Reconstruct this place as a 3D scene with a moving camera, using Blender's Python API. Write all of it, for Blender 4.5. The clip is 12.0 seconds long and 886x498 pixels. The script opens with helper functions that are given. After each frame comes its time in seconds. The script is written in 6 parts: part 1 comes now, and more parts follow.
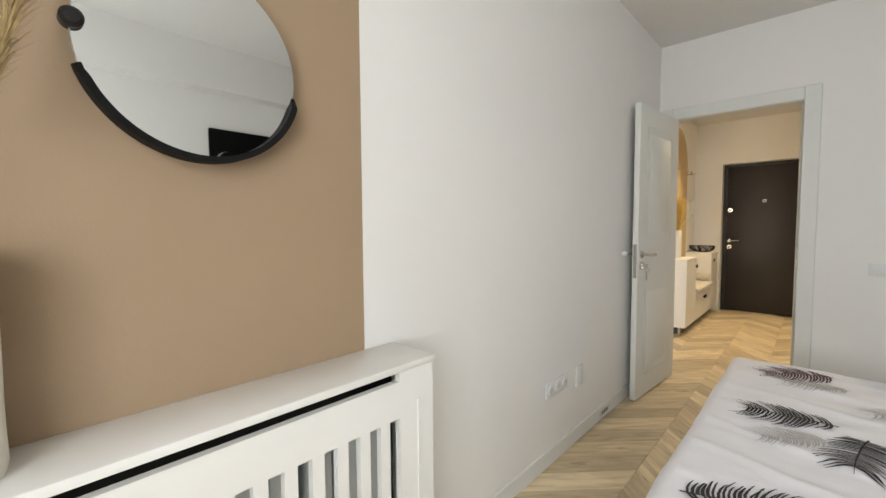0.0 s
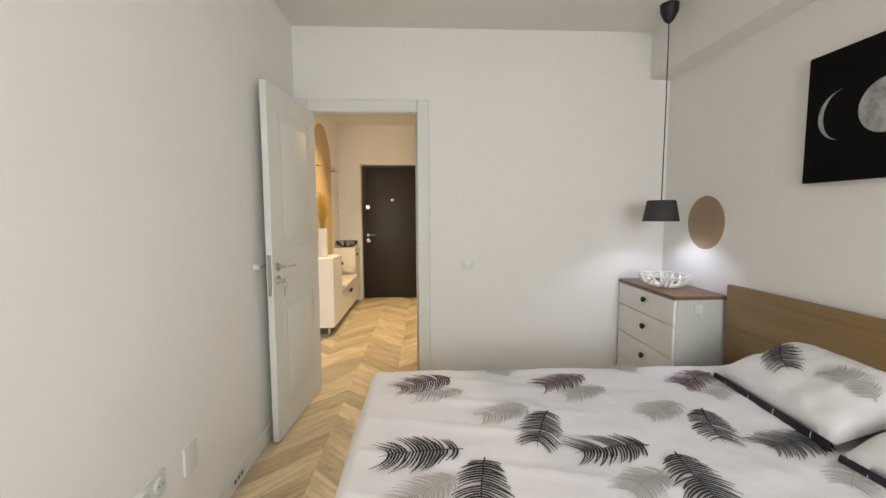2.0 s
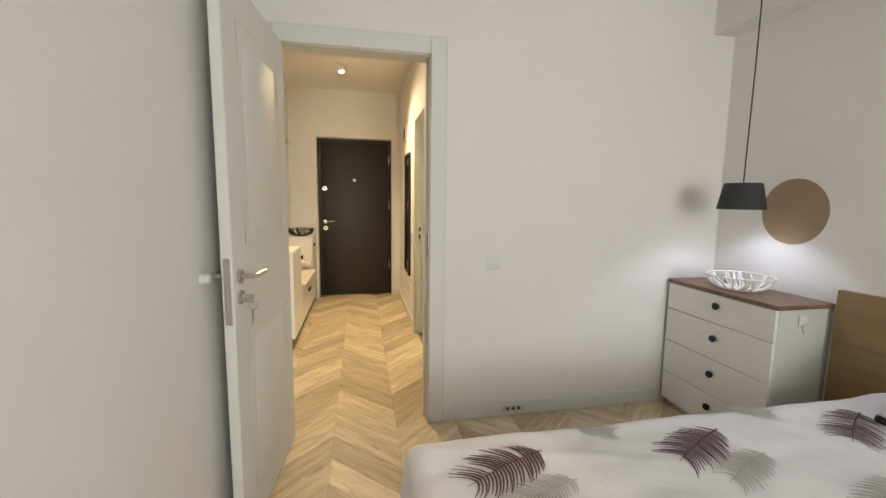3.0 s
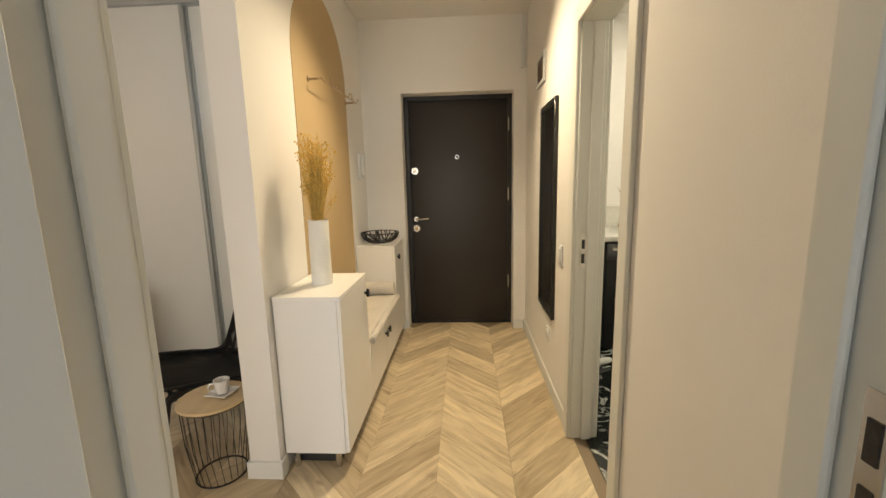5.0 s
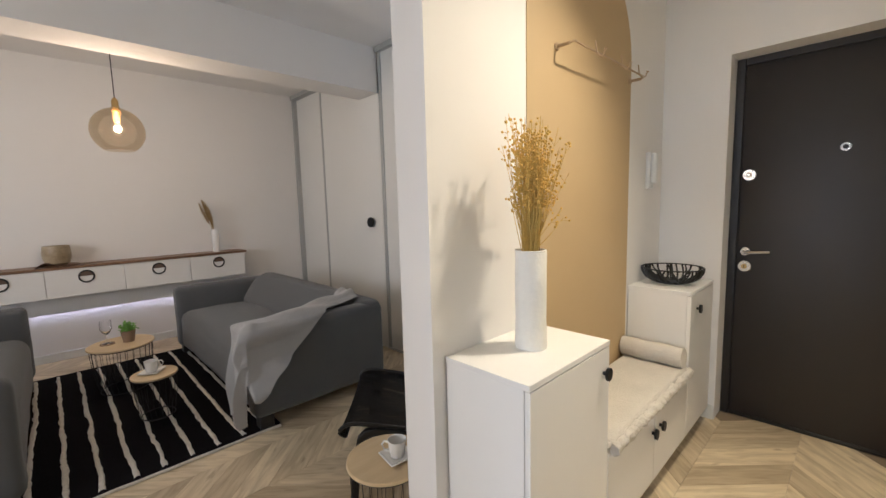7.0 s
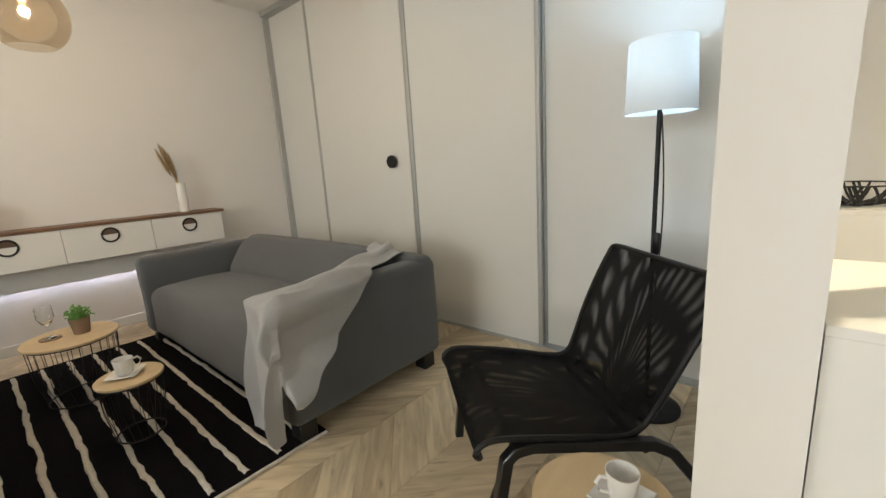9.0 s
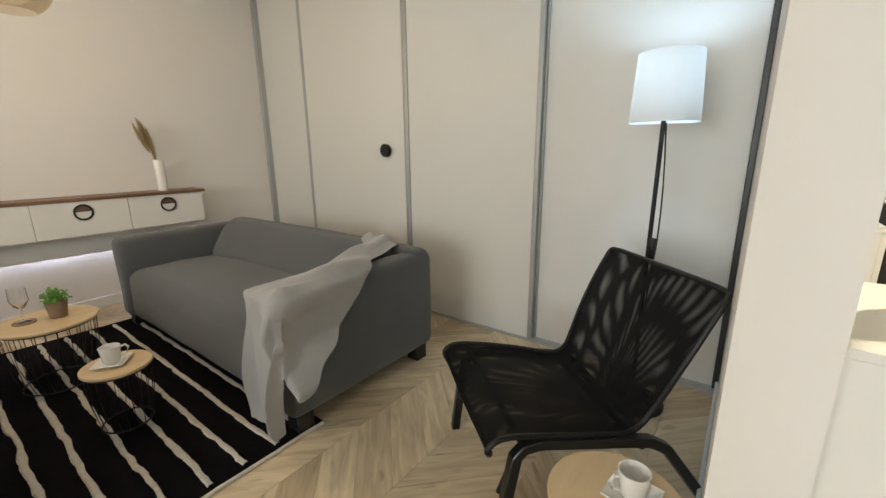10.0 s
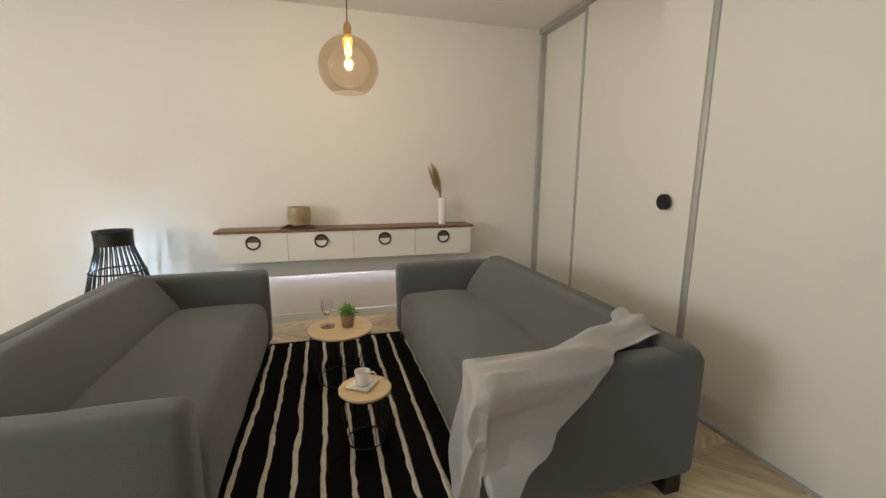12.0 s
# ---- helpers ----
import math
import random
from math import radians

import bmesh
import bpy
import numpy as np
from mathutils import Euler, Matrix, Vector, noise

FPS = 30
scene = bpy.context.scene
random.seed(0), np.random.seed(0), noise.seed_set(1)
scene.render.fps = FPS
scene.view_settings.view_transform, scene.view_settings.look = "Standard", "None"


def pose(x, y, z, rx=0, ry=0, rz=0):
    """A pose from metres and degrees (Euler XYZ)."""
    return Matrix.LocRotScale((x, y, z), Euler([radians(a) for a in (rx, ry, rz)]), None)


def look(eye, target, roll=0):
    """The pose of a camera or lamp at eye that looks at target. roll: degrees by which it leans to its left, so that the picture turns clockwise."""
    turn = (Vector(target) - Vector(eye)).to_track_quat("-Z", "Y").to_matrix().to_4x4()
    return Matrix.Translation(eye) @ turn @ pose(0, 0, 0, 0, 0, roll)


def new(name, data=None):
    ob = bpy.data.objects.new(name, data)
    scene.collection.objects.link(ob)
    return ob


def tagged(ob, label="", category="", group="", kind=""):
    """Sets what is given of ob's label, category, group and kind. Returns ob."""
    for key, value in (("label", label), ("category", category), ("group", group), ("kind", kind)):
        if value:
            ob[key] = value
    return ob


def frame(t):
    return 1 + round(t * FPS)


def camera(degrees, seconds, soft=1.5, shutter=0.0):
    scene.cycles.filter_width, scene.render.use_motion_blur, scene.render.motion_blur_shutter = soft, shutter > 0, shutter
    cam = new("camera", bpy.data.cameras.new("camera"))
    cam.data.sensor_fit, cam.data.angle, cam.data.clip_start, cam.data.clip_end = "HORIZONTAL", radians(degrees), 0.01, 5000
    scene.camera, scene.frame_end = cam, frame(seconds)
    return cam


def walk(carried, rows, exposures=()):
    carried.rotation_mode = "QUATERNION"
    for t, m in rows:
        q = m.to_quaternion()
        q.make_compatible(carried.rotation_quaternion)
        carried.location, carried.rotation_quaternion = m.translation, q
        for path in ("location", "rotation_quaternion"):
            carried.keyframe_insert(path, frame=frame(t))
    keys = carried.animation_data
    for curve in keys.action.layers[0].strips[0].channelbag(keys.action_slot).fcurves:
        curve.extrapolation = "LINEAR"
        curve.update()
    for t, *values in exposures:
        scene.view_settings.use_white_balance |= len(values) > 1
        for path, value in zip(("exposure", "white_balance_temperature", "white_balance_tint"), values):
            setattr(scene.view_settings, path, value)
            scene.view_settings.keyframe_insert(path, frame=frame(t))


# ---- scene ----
cam = camera(95.0, 12.0)
PATH = [
    (0, (0.973, -3.664, 1.223), (-0.381, -2.196, 1.109), -0.3),
    (0.5, (1.008, -3.582, 1.23), (0.156, -1.776, 1.136), -0.5),
    (1, (1.133, -3.502, 1.242), (0.806, -1.534, 1.101), -1.1),
    (1.5, (1.116, -3.346, 1.247), (1.124, -1.352, 1.087), 0.1),
    (2, (0.925, -3.032, 1.315), (1.017, -1.041, 1.143), -0.2),
    (2.5, (0.665, -2.727, 1.317), (1.004, -0.772, 1.062), 1.1),
    (2.7, (0.568, -2.528, 1.29), (0.976, -0.584, 1.053), 0.7),
    (4.5, (0.424, -0.742, 1.334), (0.457, 1.233, 1.021), -0.7),
    (5, (0.498, -0.345, 1.324), (0.386, 1.624, 0.997), -1.4),
    (5.5, (0.499, -0.005, 1.33), (0.372, 1.972, 1.057), -0.6),
    (6, (0.614, 0.312, 1.326), (0.256, 2.266, 1.099), 0.2),
    (6.5, (0.655, 0.458, 1.324), (-0.26, 2.222, 1.097), -0.3),
    (7, (0.508, 0.495, 1.308), (-0.921, 1.877, 1.086), -1.5),
    (7.2, (0.403, 0.51, 1.297), (-1.141, 1.767, 1.104), -2.0),
    (8.8, (-0.319, 0.581, 1.081), (-1.794, 1.889, 0.743), -2.9),
    (9, (-0.413, 0.552, 1.103), (-1.691, 2.038, 0.703), -3.6),
    (9.5, (-0.482, 0.503, 1.089), (-1.538, 2.123, 0.578), -2.4),
    (10, (-0.512, 0.471, 1.156), (-1.677, 2.026, 0.681), -0.6),
    (10.5, (-0.5, 0.466, 1.3), (-1.807, 1.949, 0.998), 1.3),
    (11, (-0.548, 0.489, 1.336), (-2.076, 1.745, 1.038), 1.6),
    (11.5, (-0.686, 0.697, 1.33), (-2.468, 1.535, 0.981), 1.2),
    (12, (-0.712, 0.745, 1.302), (-2.603, 1.288, 0.943), 0.3),
]
# stops, kelvin and tint along the walk: the camera's own white balance adapts to the warm hall
EXPOSURES = [
    (0.0, -0.18, 6600, 9), (0.6, -0.15, 6600, 9), (1.5, -0.03, 6750, 10), (2.5, 0.0, 7000, 10), (4.4, -0.38, 6800, 8), (5.0, -0.25, 6250, 8), (5.5, -0.25, 5300, 11),
    (7.2, -0.13, 5280, 11), (8.8, 0.17, 5600, 3), (10.3, 0.20, 5600, 3), (12.0, 0.13, 5800, 3)]
walk(cam, [(t, look(e, a, r)) for t, e, a, r in PATH], EXPOSURES)

# ---- world and lights ----
world = bpy.data.worlds.new("sky")
scene.world = world
world.use_nodes = True
sky = world.node_tree.nodes.new("ShaderNodeTexSky")
sky.sky_type, sky.sun_disc = "NISHITA", False
sky.sun_elevation, sky.sun_rotation = radians(35), radians(200)
background = world.node_tree.nodes["Background"]
background.inputs["Strength"].default_value = 0.1
world.node_tree.links.new(sky.outputs["Color"], background.inputs["Color"])


def lamp(name, kind, where, watts, colour, size=0.05, target=None, size_y=None):
    data = bpy.data.lights.new(name, kind)
    data.energy, data.color = watts, colour
    if kind == "AREA":
        data.shape = "RECTANGLE"
        data.size, data.size_y = size, size_y or size
    else:
        data.shadow_soft_size = size
    ob = new(name, data)
    ob.matrix_world = look(where, target) if target else pose(*where)
    return ob


WARM, AMBER, COOL, DAY = (1.0, 0.77, 0.48), (1.0, 0.68, 0.40), (0.68, 0.84, 1.0), (0.93, 0.97, 1.0)
bed_day = lamp("bedroom_window_light", "AREA", (1.80, -4.78, 1.55), 57, DAY, 1.6, (1.0, -1.0, 1.0), 1.5)
bed_day.data.spread = radians(165)
# warm fill added at an assumed, unseen window to lift sofas and floor
lamp("living_fill_light", "AREA", (-1.3, -3.43, 1.5), 74, (1.0, 0.885, 0.76), 1.8, (-1.7, 0, 0.9), 1.5)
spot = lamp("hall_spot_light", "SPOT", (0.335, 2.17, 2.515), 178, WARM, 0.035, (0.66, 1.15, 0.0))
spot.data.spot_size, spot.data.spot_blend = radians(140), 1.0
lamp("bathroom_light", "AREA", (1.75, 2.2, 2.6), 26, (1.0, 0.86, 0.62), 0.4, (1.75, 2.2, 0))
lamp("pendant_light", "POINT", (-2.96, 0.885, 1.850), 17, AMBER, 0.012)
lamp("floor_lamp_light", "POINT", (-0.815, 2.345, 1.458), 4.6, (0.72, 0.86, 1.0), 0.03)
# no bulb in the lantern: point light added to throw streaks on the wall
lamp("added_lantern_light", "POINT", (-4.10, -0.72, 0.60), 4.8, COOL, 0.02)
night = lamp("nightstand_pendant_light", "SPOT", (2.50, -0.39, 1.285), 5.5, (0.66, 0.72, 1.0), 0.03, (2.50, -0.39, 0))
night.data.spot_size, night.data.spot_blend = radians(125), 0.4


# ---- materials ----
def material(name, colour, rough=0.5, metal=0.0, vary=0.0, scale=8.0, bump=0.0, bump_scale=60.0, stretch=(1, 1, 1), second=None,
             amount=0.5, detail=4.0, coat=0.0, spec=0.5, sheen=0.0, fine=0.0):
    """A surface with colour variation at two scales and fine relief."""
    m = bpy.data.materials.new(name)
    m.use_nodes = True
    nodes, links = m.node_tree.nodes, m.node_tree.links
    b = nodes["Principled BSDF"]
    b.inputs["Roughness"].default_value, b.inputs["Metallic"].default_value = rough, metal
    b.inputs["Base Color"].default_value = (*colour, 1)
    b.inputs["Specular IOR Level"].default_value = spec
    b.inputs["Coat Weight"].default_value = coat
    b.inputs["Sheen Weight"].default_value = sheen
    tc, mp = nodes.new("ShaderNodeTexCoord"), nodes.new("ShaderNodeMapping")
    mp.inputs["Scale"].default_value = stretch
    links.new(tc.outputs["Object"], mp.inputs["Vector"])
    if vary or second:
        n1 = nodes.new("ShaderNodeTexNoise")
        n1.inputs["Scale"].default_value, n1.inputs["Detail"].default_value = scale, detail
        links.new(mp.outputs["Vector"], n1.inputs["Vector"])
        n2 = nodes.new("ShaderNodeTexNoise")
        n2.inputs["Scale"].default_value, n2.inputs["Detail"].default_value = scale * 9, 3
        links.new(mp.outputs["Vector"], n2.inputs["Vector"])
        add = nodes.new("ShaderNodeMath")
        add.operation = "MULTIPLY_ADD"
        add.inputs[1].default_value = fine if fine else 0.35
        links.new(n2.outputs["Fac"], add.inputs[0])
        links.new(n1.outputs["Fac"], add.inputs[2])
        ramp = nodes.new("ShaderNodeValToRGB")
        lo = second if second else tuple(c * (1 - vary) for c in colour)
        ramp.color_ramp.elements[0].color, ramp.color_ramp.elements[1].color = (*lo, 1), (*colour, 1)
        ramp.color_ramp.elements[0].position, ramp.color_ramp.elements[1].position = 0.67 - amount / 2, 0.67 + amount / 2
        links.new(add.outputs[0], ramp.inputs["Fac"])
        links.new(ramp.outputs["Color"], b.inputs["Base Color"])
    if bump:
        nb, bp = nodes.new("ShaderNodeTexNoise"), nodes.new("ShaderNodeBump")
        nb.inputs["Scale"].default_value, nb.inputs["Detail"].default_value = bump_scale, 3
        bp.inputs["Strength"].default_value, bp.inputs["Distance"].default_value = bump, 0.01
        links.new(mp.outputs["Vector"], nb.inputs["Vector"])
        links.new(nb.outputs["Fac"], bp.inputs["Height"])
        links.new(bp.outputs["Normal"], b.inputs["Normal"])
    return m


def glowing(name, colour, strength):
    m = bpy.data.materials.new(name)
    m.use_nodes = True
    b = m.node_tree.nodes["Principled BSDF"]
    b.inputs["Base Color"].default_value = (*colour, 1)
    b.inputs["Emission Color"].default_value, b.inputs["Emission Strength"].default_value = (*colour, 1), strength
    return m


def glass(name, tint=(1, 1, 1), rough=0.0, clear=0.0):
    m = bpy.data.materials.new(name)
    m.use_nodes = True
    nodes, links = m.node_tree.nodes, m.node_tree.links
    b = nodes["Principled BSDF"]
    b.inputs["Base Color"].default_value, b.inputs["Roughness"].default_value = (*tint, 1), rough
    b.inputs["Transmission Weight"].default_value, b.inputs["IOR"].default_value = 1.0, 1.45
    if clear:
        t, mix = nodes.new("ShaderNodeBsdfTransparent"), nodes.new("ShaderNodeMixShader")
        t.inputs["Color"].default_value, mix.inputs["Fac"].default_value = (*tint, 1), clear
        links.new(b.outputs["BSDF"], mix.inputs[1])
        links.new(t.outputs["BSDF"], mix.inputs[2])
        links.new(mix.outputs["Shader"], nodes["Material Output"].inputs["Surface"])
    return m


def see_through(m, low, high):
    """An open weave in two layers: curved streaks fan out where the threads of both run together."""
    nodes, links = m.node_tree.nodes, m.node_tree.links

    def calc(kind, a, b=None, c=None):
        n = nodes.new("ShaderNodeMath")
        n.operation = kind
        for i, v in enumerate((a, b, c)):
            if isinstance(v, (int, float)):
                n.inputs[i].default_value = v
            elif v is not None:
                links.new(v, n.inputs[i])
        return n.outputs[0]

    tc, xyz, n = nodes.new("ShaderNodeTexCoord"), nodes.new("ShaderNodeSeparateXYZ"), nodes.new("ShaderNodeTexNoise")
    n.inputs["Scale"].default_value, n.inputs["Detail"].default_value = 5.5, 1.5
    links.new(tc.outputs["UV"], xyz.inputs["Vector"])
    links.new(tc.outputs["UV"], n.inputs["Vector"])
    x, y = calc("SUBTRACT", xyz.outputs["X"], 0.62), calc("SUBTRACT", xyz.outputs["Y"], 0.55)
    turn, far = calc("ARCTAN2", x, y), calc("SQRT", calc("ADD", calc("MULTIPLY", x, x), calc("MULTIPLY", y, y)))
    wob = calc("MULTIPLY", n.outputs["Fac"], 9.0)
    one = calc("SINE", calc("ADD", calc("MULTIPLY_ADD", turn, 36.0, wob), calc("MULTIPLY", far, 9.0)))
    two = calc("SINE", calc("ADD", calc("MULTIPLY_ADD", turn, 5.0, wob), calc("MULTIPLY", far, -30.0)))
    both = calc("MULTIPLY", calc("MULTIPLY_ADD", one, 0.5, 0.5), calc("MULTIPLY_ADD", two, 0.5, 0.5))
    near = calc("MULTIPLY", both, calc("MINIMUM", calc("MULTIPLY", far, 3.2), 1.0))
    seat = calc("MULTIPLY_ADD", calc("GREATER_THAN", y, 0.0), 0.62, 0.38)
    fac = calc("MULTIPLY_ADD", calc("MULTIPLY", calc("POWER", near, 1.1), seat), high - low, low)
    t, mix = nodes.new("ShaderNodeBsdfTransparent"), nodes.new("ShaderNodeMixShader")
    links.new(fac, mix.inputs["Fac"])
    links.new(nodes["Principled BSDF"].outputs["BSDF"], mix.inputs[1])
    links.new(t.outputs["BSDF"], mix.inputs[2])
    links.new(mix.outputs["Shader"], nodes["Material Output"].inputs["Surface"])
    return m


def plank_wood():
    """Pale oak laminate: tone from each plank, long grain, knots."""
    m = bpy.data.materials.new("pale_oak_plank")
    m.use_nodes = True
    nodes, links = m.node_tree.nodes, m.node_tree.links
    b = nodes["Principled BSDF"]
    b.inputs["Roughness"].default_value = 0.42
    tc, info, geo = nodes.new("ShaderNodeTexCoord"), nodes.new("ShaderNodeObjectInfo"), nodes.new("ShaderNodeNewGeometry")
    rnd = nodes.new("ShaderNodeMath")
    rnd.operation = "ADD"
    links.new(info.outputs["Random"], rnd.inputs[0])
    links.new(geo.outputs["Random Per Island"], rnd.inputs[1])
    off = nodes.new("ShaderNodeVectorMath")
    off.operation = "MULTIPLY_ADD"
    off.inputs[1].default_value = (37, 21, 5)
    links.new(rnd.outputs[0], off.inputs[0])
    links.new(tc.outputs["UV"], off.inputs[2])
    mp = nodes.new("ShaderNodeMapping")
    mp.inputs["Scale"].default_value = (2.2, 16, 1)
    links.new(off.outputs[0], mp.inputs["Vector"])
    grain = nodes.new("ShaderNodeTexNoise")
    grain.inputs["Scale"].default_value, grain.inputs["Detail"].default_value, grain.inputs["Distortion"].default_value = 2.0, 6, 0.6
    links.new(mp.outputs["Vector"], grain.inputs["Vector"])
    ramp = nodes.new("ShaderNodeValToRGB")
    ramp.color_ramp.elements[0].position, ramp.color_ramp.elements[0].color = 0.22, (0.42, 0.335, 0.22, 1)
    ramp.color_ramp.elements[1].position, ramp.color_ramp.elements[1].color = 0.64, (0.70, 0.60, 0.425, 1)
    links.new(grain.outputs["Fac"], ramp.inputs["Fac"])
    tone = nodes.new("ShaderNodeMath")
    tone.operation = "FRACT"
    mul = nodes.new("ShaderNodeMath")
    mul.operation = "MULTIPLY"
    mul.inputs[1].default_value = 7.31
    links.new(rnd.outputs[0], mul.inputs[0])
    links.new(mul.outputs[0], tone.inputs[0])
    tones = nodes.new("ShaderNodeValToRGB")
    tones.color_ramp.elements[0].color, tones.color_ramp.elements[1].color = (0.70, 0.66, 0.60, 1), (1.14, 1.13, 1.09, 1)
    links.new(tone.outputs[0], tones.inputs["Fac"])
    mix = nodes.new("ShaderNodeMixRGB")
    mix.blend_type = "MULTIPLY"
    mix.inputs["Fac"].default_value = 1
    links.new(ramp.outputs["Color"], mix.inputs[1])
    links.new(tones.outputs["Color"], mix.inputs[2])
    mp2 = nodes.new("ShaderNodeMapping")
    mp2.inputs["Scale"].default_value = (1, 3.2, 1)
    links.new(off.outputs[0], mp2.inputs["Vector"])
    knot = nodes.new("ShaderNodeTexNoise")
    knot.inputs["Scale"].default_value, knot.inputs["Detail"].default_value = 5.5, 2
    links.new(mp2.outputs["Vector"], knot.inputs["Vector"])
    kr = nodes.new("ShaderNodeValToRGB")
    kr.color_ramp.elements[0].position, kr.color_ramp.elements[0].color = 0.24, (0.42, 0.36, 0.30, 1)
    kr.color_ramp.elements[1].position, kr.color_ramp.elements[1].color = 0.34, (1, 1, 1, 1)
    links.new(knot.outputs["Fac"], kr.inputs["Fac"])
    mix2 = nodes.new("ShaderNodeMixRGB")
    mix2.blend_type = "MULTIPLY"
    mix2.inputs["Fac"].default_value = 0.6
    links.new(mix.outputs["Color"], mix2.inputs[1])
    links.new(kr.outputs["Color"], mix2.inputs[2])
    links.new(mix2.outputs["Color"], b.inputs["Base Color"])
    bp = nodes.new("ShaderNodeBump")
    bp.inputs["Strength"].default_value, bp.inputs["Distance"].default_value = 0.12, 0.004
    links.new(grain.outputs["Fac"], bp.inputs["Height"])
    links.new(bp.outputs["Normal"], b.inputs["Normal"])
    return m


def marble_black():
    m = material("black_marble", (0.012, 0.014, 0.014), 0.12)
    nodes, links = m.node_tree.nodes, m.node_tree.links
    b = nodes["Principled BSDF"]
    tc = nodes.new("ShaderNodeTexCoord")
    n = nodes.new("ShaderNodeTexNoise")
    n.inputs["Scale"].default_value, n.inputs["Detail"].default_value, n.inputs["Distortion"].default_value = 3.2, 7, 1.8
    links.new(tc.outputs["Object"], n.inputs["Vector"])
    r = nodes.new("ShaderNodeValToRGB")
    els = r.color_ramp.elements
    els[0].position, els[0].color = 0.47, (0.012, 0.015, 0.015, 1)
    els[1].position, els[1].color = 0.53, (0.012, 0.015, 0.015, 1)
    e = els.new(0.50)
    e.color = (0.42, 0.44, 0.42, 1)
    links.new(n.outputs["Fac"], r.inputs["Fac"])
    links.new(r.outputs["Color"], b.inputs["Base Color"])
    return m


WALL = material("white_wall_paint", (0.80, 0.785, 0.76), 0.75, vary=0.03, scale=1.2, bump=0.05, bump_scale=220)
CEIL = material("ceiling_paint", (0.78, 0.76, 0.73), 0.85, vary=0.03, scale=1.0, bump=0.05, bump_scale=160)
BEIGE = material("beige_wall_paint", (0.355, 0.252, 0.158), 0.7, vary=0.05, scale=1.5, bump=0.05, bump_scale=220)
TAN = material("tan_wall_paint", (0.50, 0.372, 0.20), 0.7, vary=0.05, scale=1.5, bump=0.05, bump_scale=220)
TRIM = material("white_trim_paint", (0.73, 0.735, 0.70), 0.62, vary=0.03, scale=3, bump=0.02, bump_scale=120, spec=0.3)
LACQUER = material("white_lacquer", (0.80, 0.79, 0.76), 0.30, vary=0.02, scale=3, bump=0.01, bump_scale=90)
GREYWHITE = material("grey_white_melamine", (0.60, 0.62, 0.60), 0.38, vary=0.03, scale=3)
WARDROBE = material("wardrobe_white_panel", (0.72, 0.72, 0.685), 0.45, vary=0.02, scale=1.5)
ALU = material("brushed_aluminium", (0.46, 0.47, 0.46), 0.5, metal=0.35, vary=0.1, scale=6, stretch=(1, 1, 0.05))
DARK_ALU = material("dark_profile", (0.05, 0.05, 0.05), 0.4, metal=0.5)
CHROME = material("satin_nickel", (0.62, 0.60, 0.56), 0.24, metal=1.0, vary=0.08, scale=20)
BRASS = material("aged_brass", (0.45, 0.32, 0.14), 0.32, metal=1.0, vary=0.15, scale=25)
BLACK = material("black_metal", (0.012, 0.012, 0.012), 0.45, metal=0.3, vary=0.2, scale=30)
BLACKWOOD = material("black_lacquered_wood", (0.010, 0.010, 0.010), 0.33, vary=0.2, scale=20)
RIMBLACK = material("matt_black_rim", (0.008, 0.008, 0.008), 0.6, vary=0.2, scale=30, spec=0.15)
GRAPHITE = material("graphite_shade", (0.035, 0.036, 0.038), 0.7, vary=0.2, scale=40, bump=0.1, bump_scale=200)
DOORSTEEL = material("dark_brown_steel_door", (0.024, 0.021, 0.021), 0.42, vary=0.12, scale=2.5, bump=0.10, bump_scale=420)
DOORFRAME = material("black_door_frame", (0.014, 0.013, 0.013), 0.38, vary=0.3, scale=12, bump=0.15, bump_scale=60)
JOINT = material("floor_joint", (0.26, 0.20, 0.135), 0.8, vary=0.1)
PLANK = plank_wood()
OAK = material("golden_oak_veneer", (0.295, 0.188, 0.080), 0.45, second=(0.19, 0.115, 0.044), scale=3.0, stretch=(1, 0.35, 9), bump=0.06, bump_scale=30, detail=6)
WALNUT = material("walnut_top", (0.235, 0.135, 0.075), 0.42, second=(0.135, 0.072, 0.040), scale=4.0, stretch=(9, 0.6, 1), bump=0.05, bump_scale=30, detail=6)
BIRCH = material("birch_veneer", (0.66, 0.52, 0.31), 0.42, second=(0.57, 0.43, 0.24), scale=3.0, stretch=(8, 1, 1), bump=0.03, bump_scale=60)
SHEET = material("white_cotton", (0.79, 0.785, 0.825), 0.85, vary=0.03, scale=2, bump=0.22, bump_scale=26, sheen=0.2)
PILLOW = material("pillow_cotton", (0.79, 0.785, 0.81), 0.85, vary=0.03, scale=2, bump=0.25, bump_scale=22, sheen=0.2)
NAVY = material("dark_piping", (0.018, 0.014, 0.026), 0.8)
GOLDSEED = material("golden_seed", (0.74, 0.47, 0.085), 0.6, vary=0.35, scale=90)
RACK = material("rack_bronze", (0.42, 0.30, 0.17), 0.45, vary=0.15, scale=40)
INK = material("feather_black", (0.034, 0.033, 0.036), 0.9, vary=0.4, scale=30)
INK2 = material("feather_plum", (0.13, 0.070, 0.082), 0.9, vary=0.4, scale=30)
INK3 = material("feather_grey", (0.52, 0.50, 0.49), 0.9, vary=0.2, scale=30)
SOFA = material("grey_woven_cover", (0.098, 0.104, 0.110), 0.92, vary=0.14, scale=4, bump=0.35, bump_scale=320, sheen=0.25)
THROW = material("light_grey_fleece", (0.36, 0.36, 0.36), 0.95, vary=0.10, scale=6, bump=0.4, bump_scale=240, sheen=0.5)
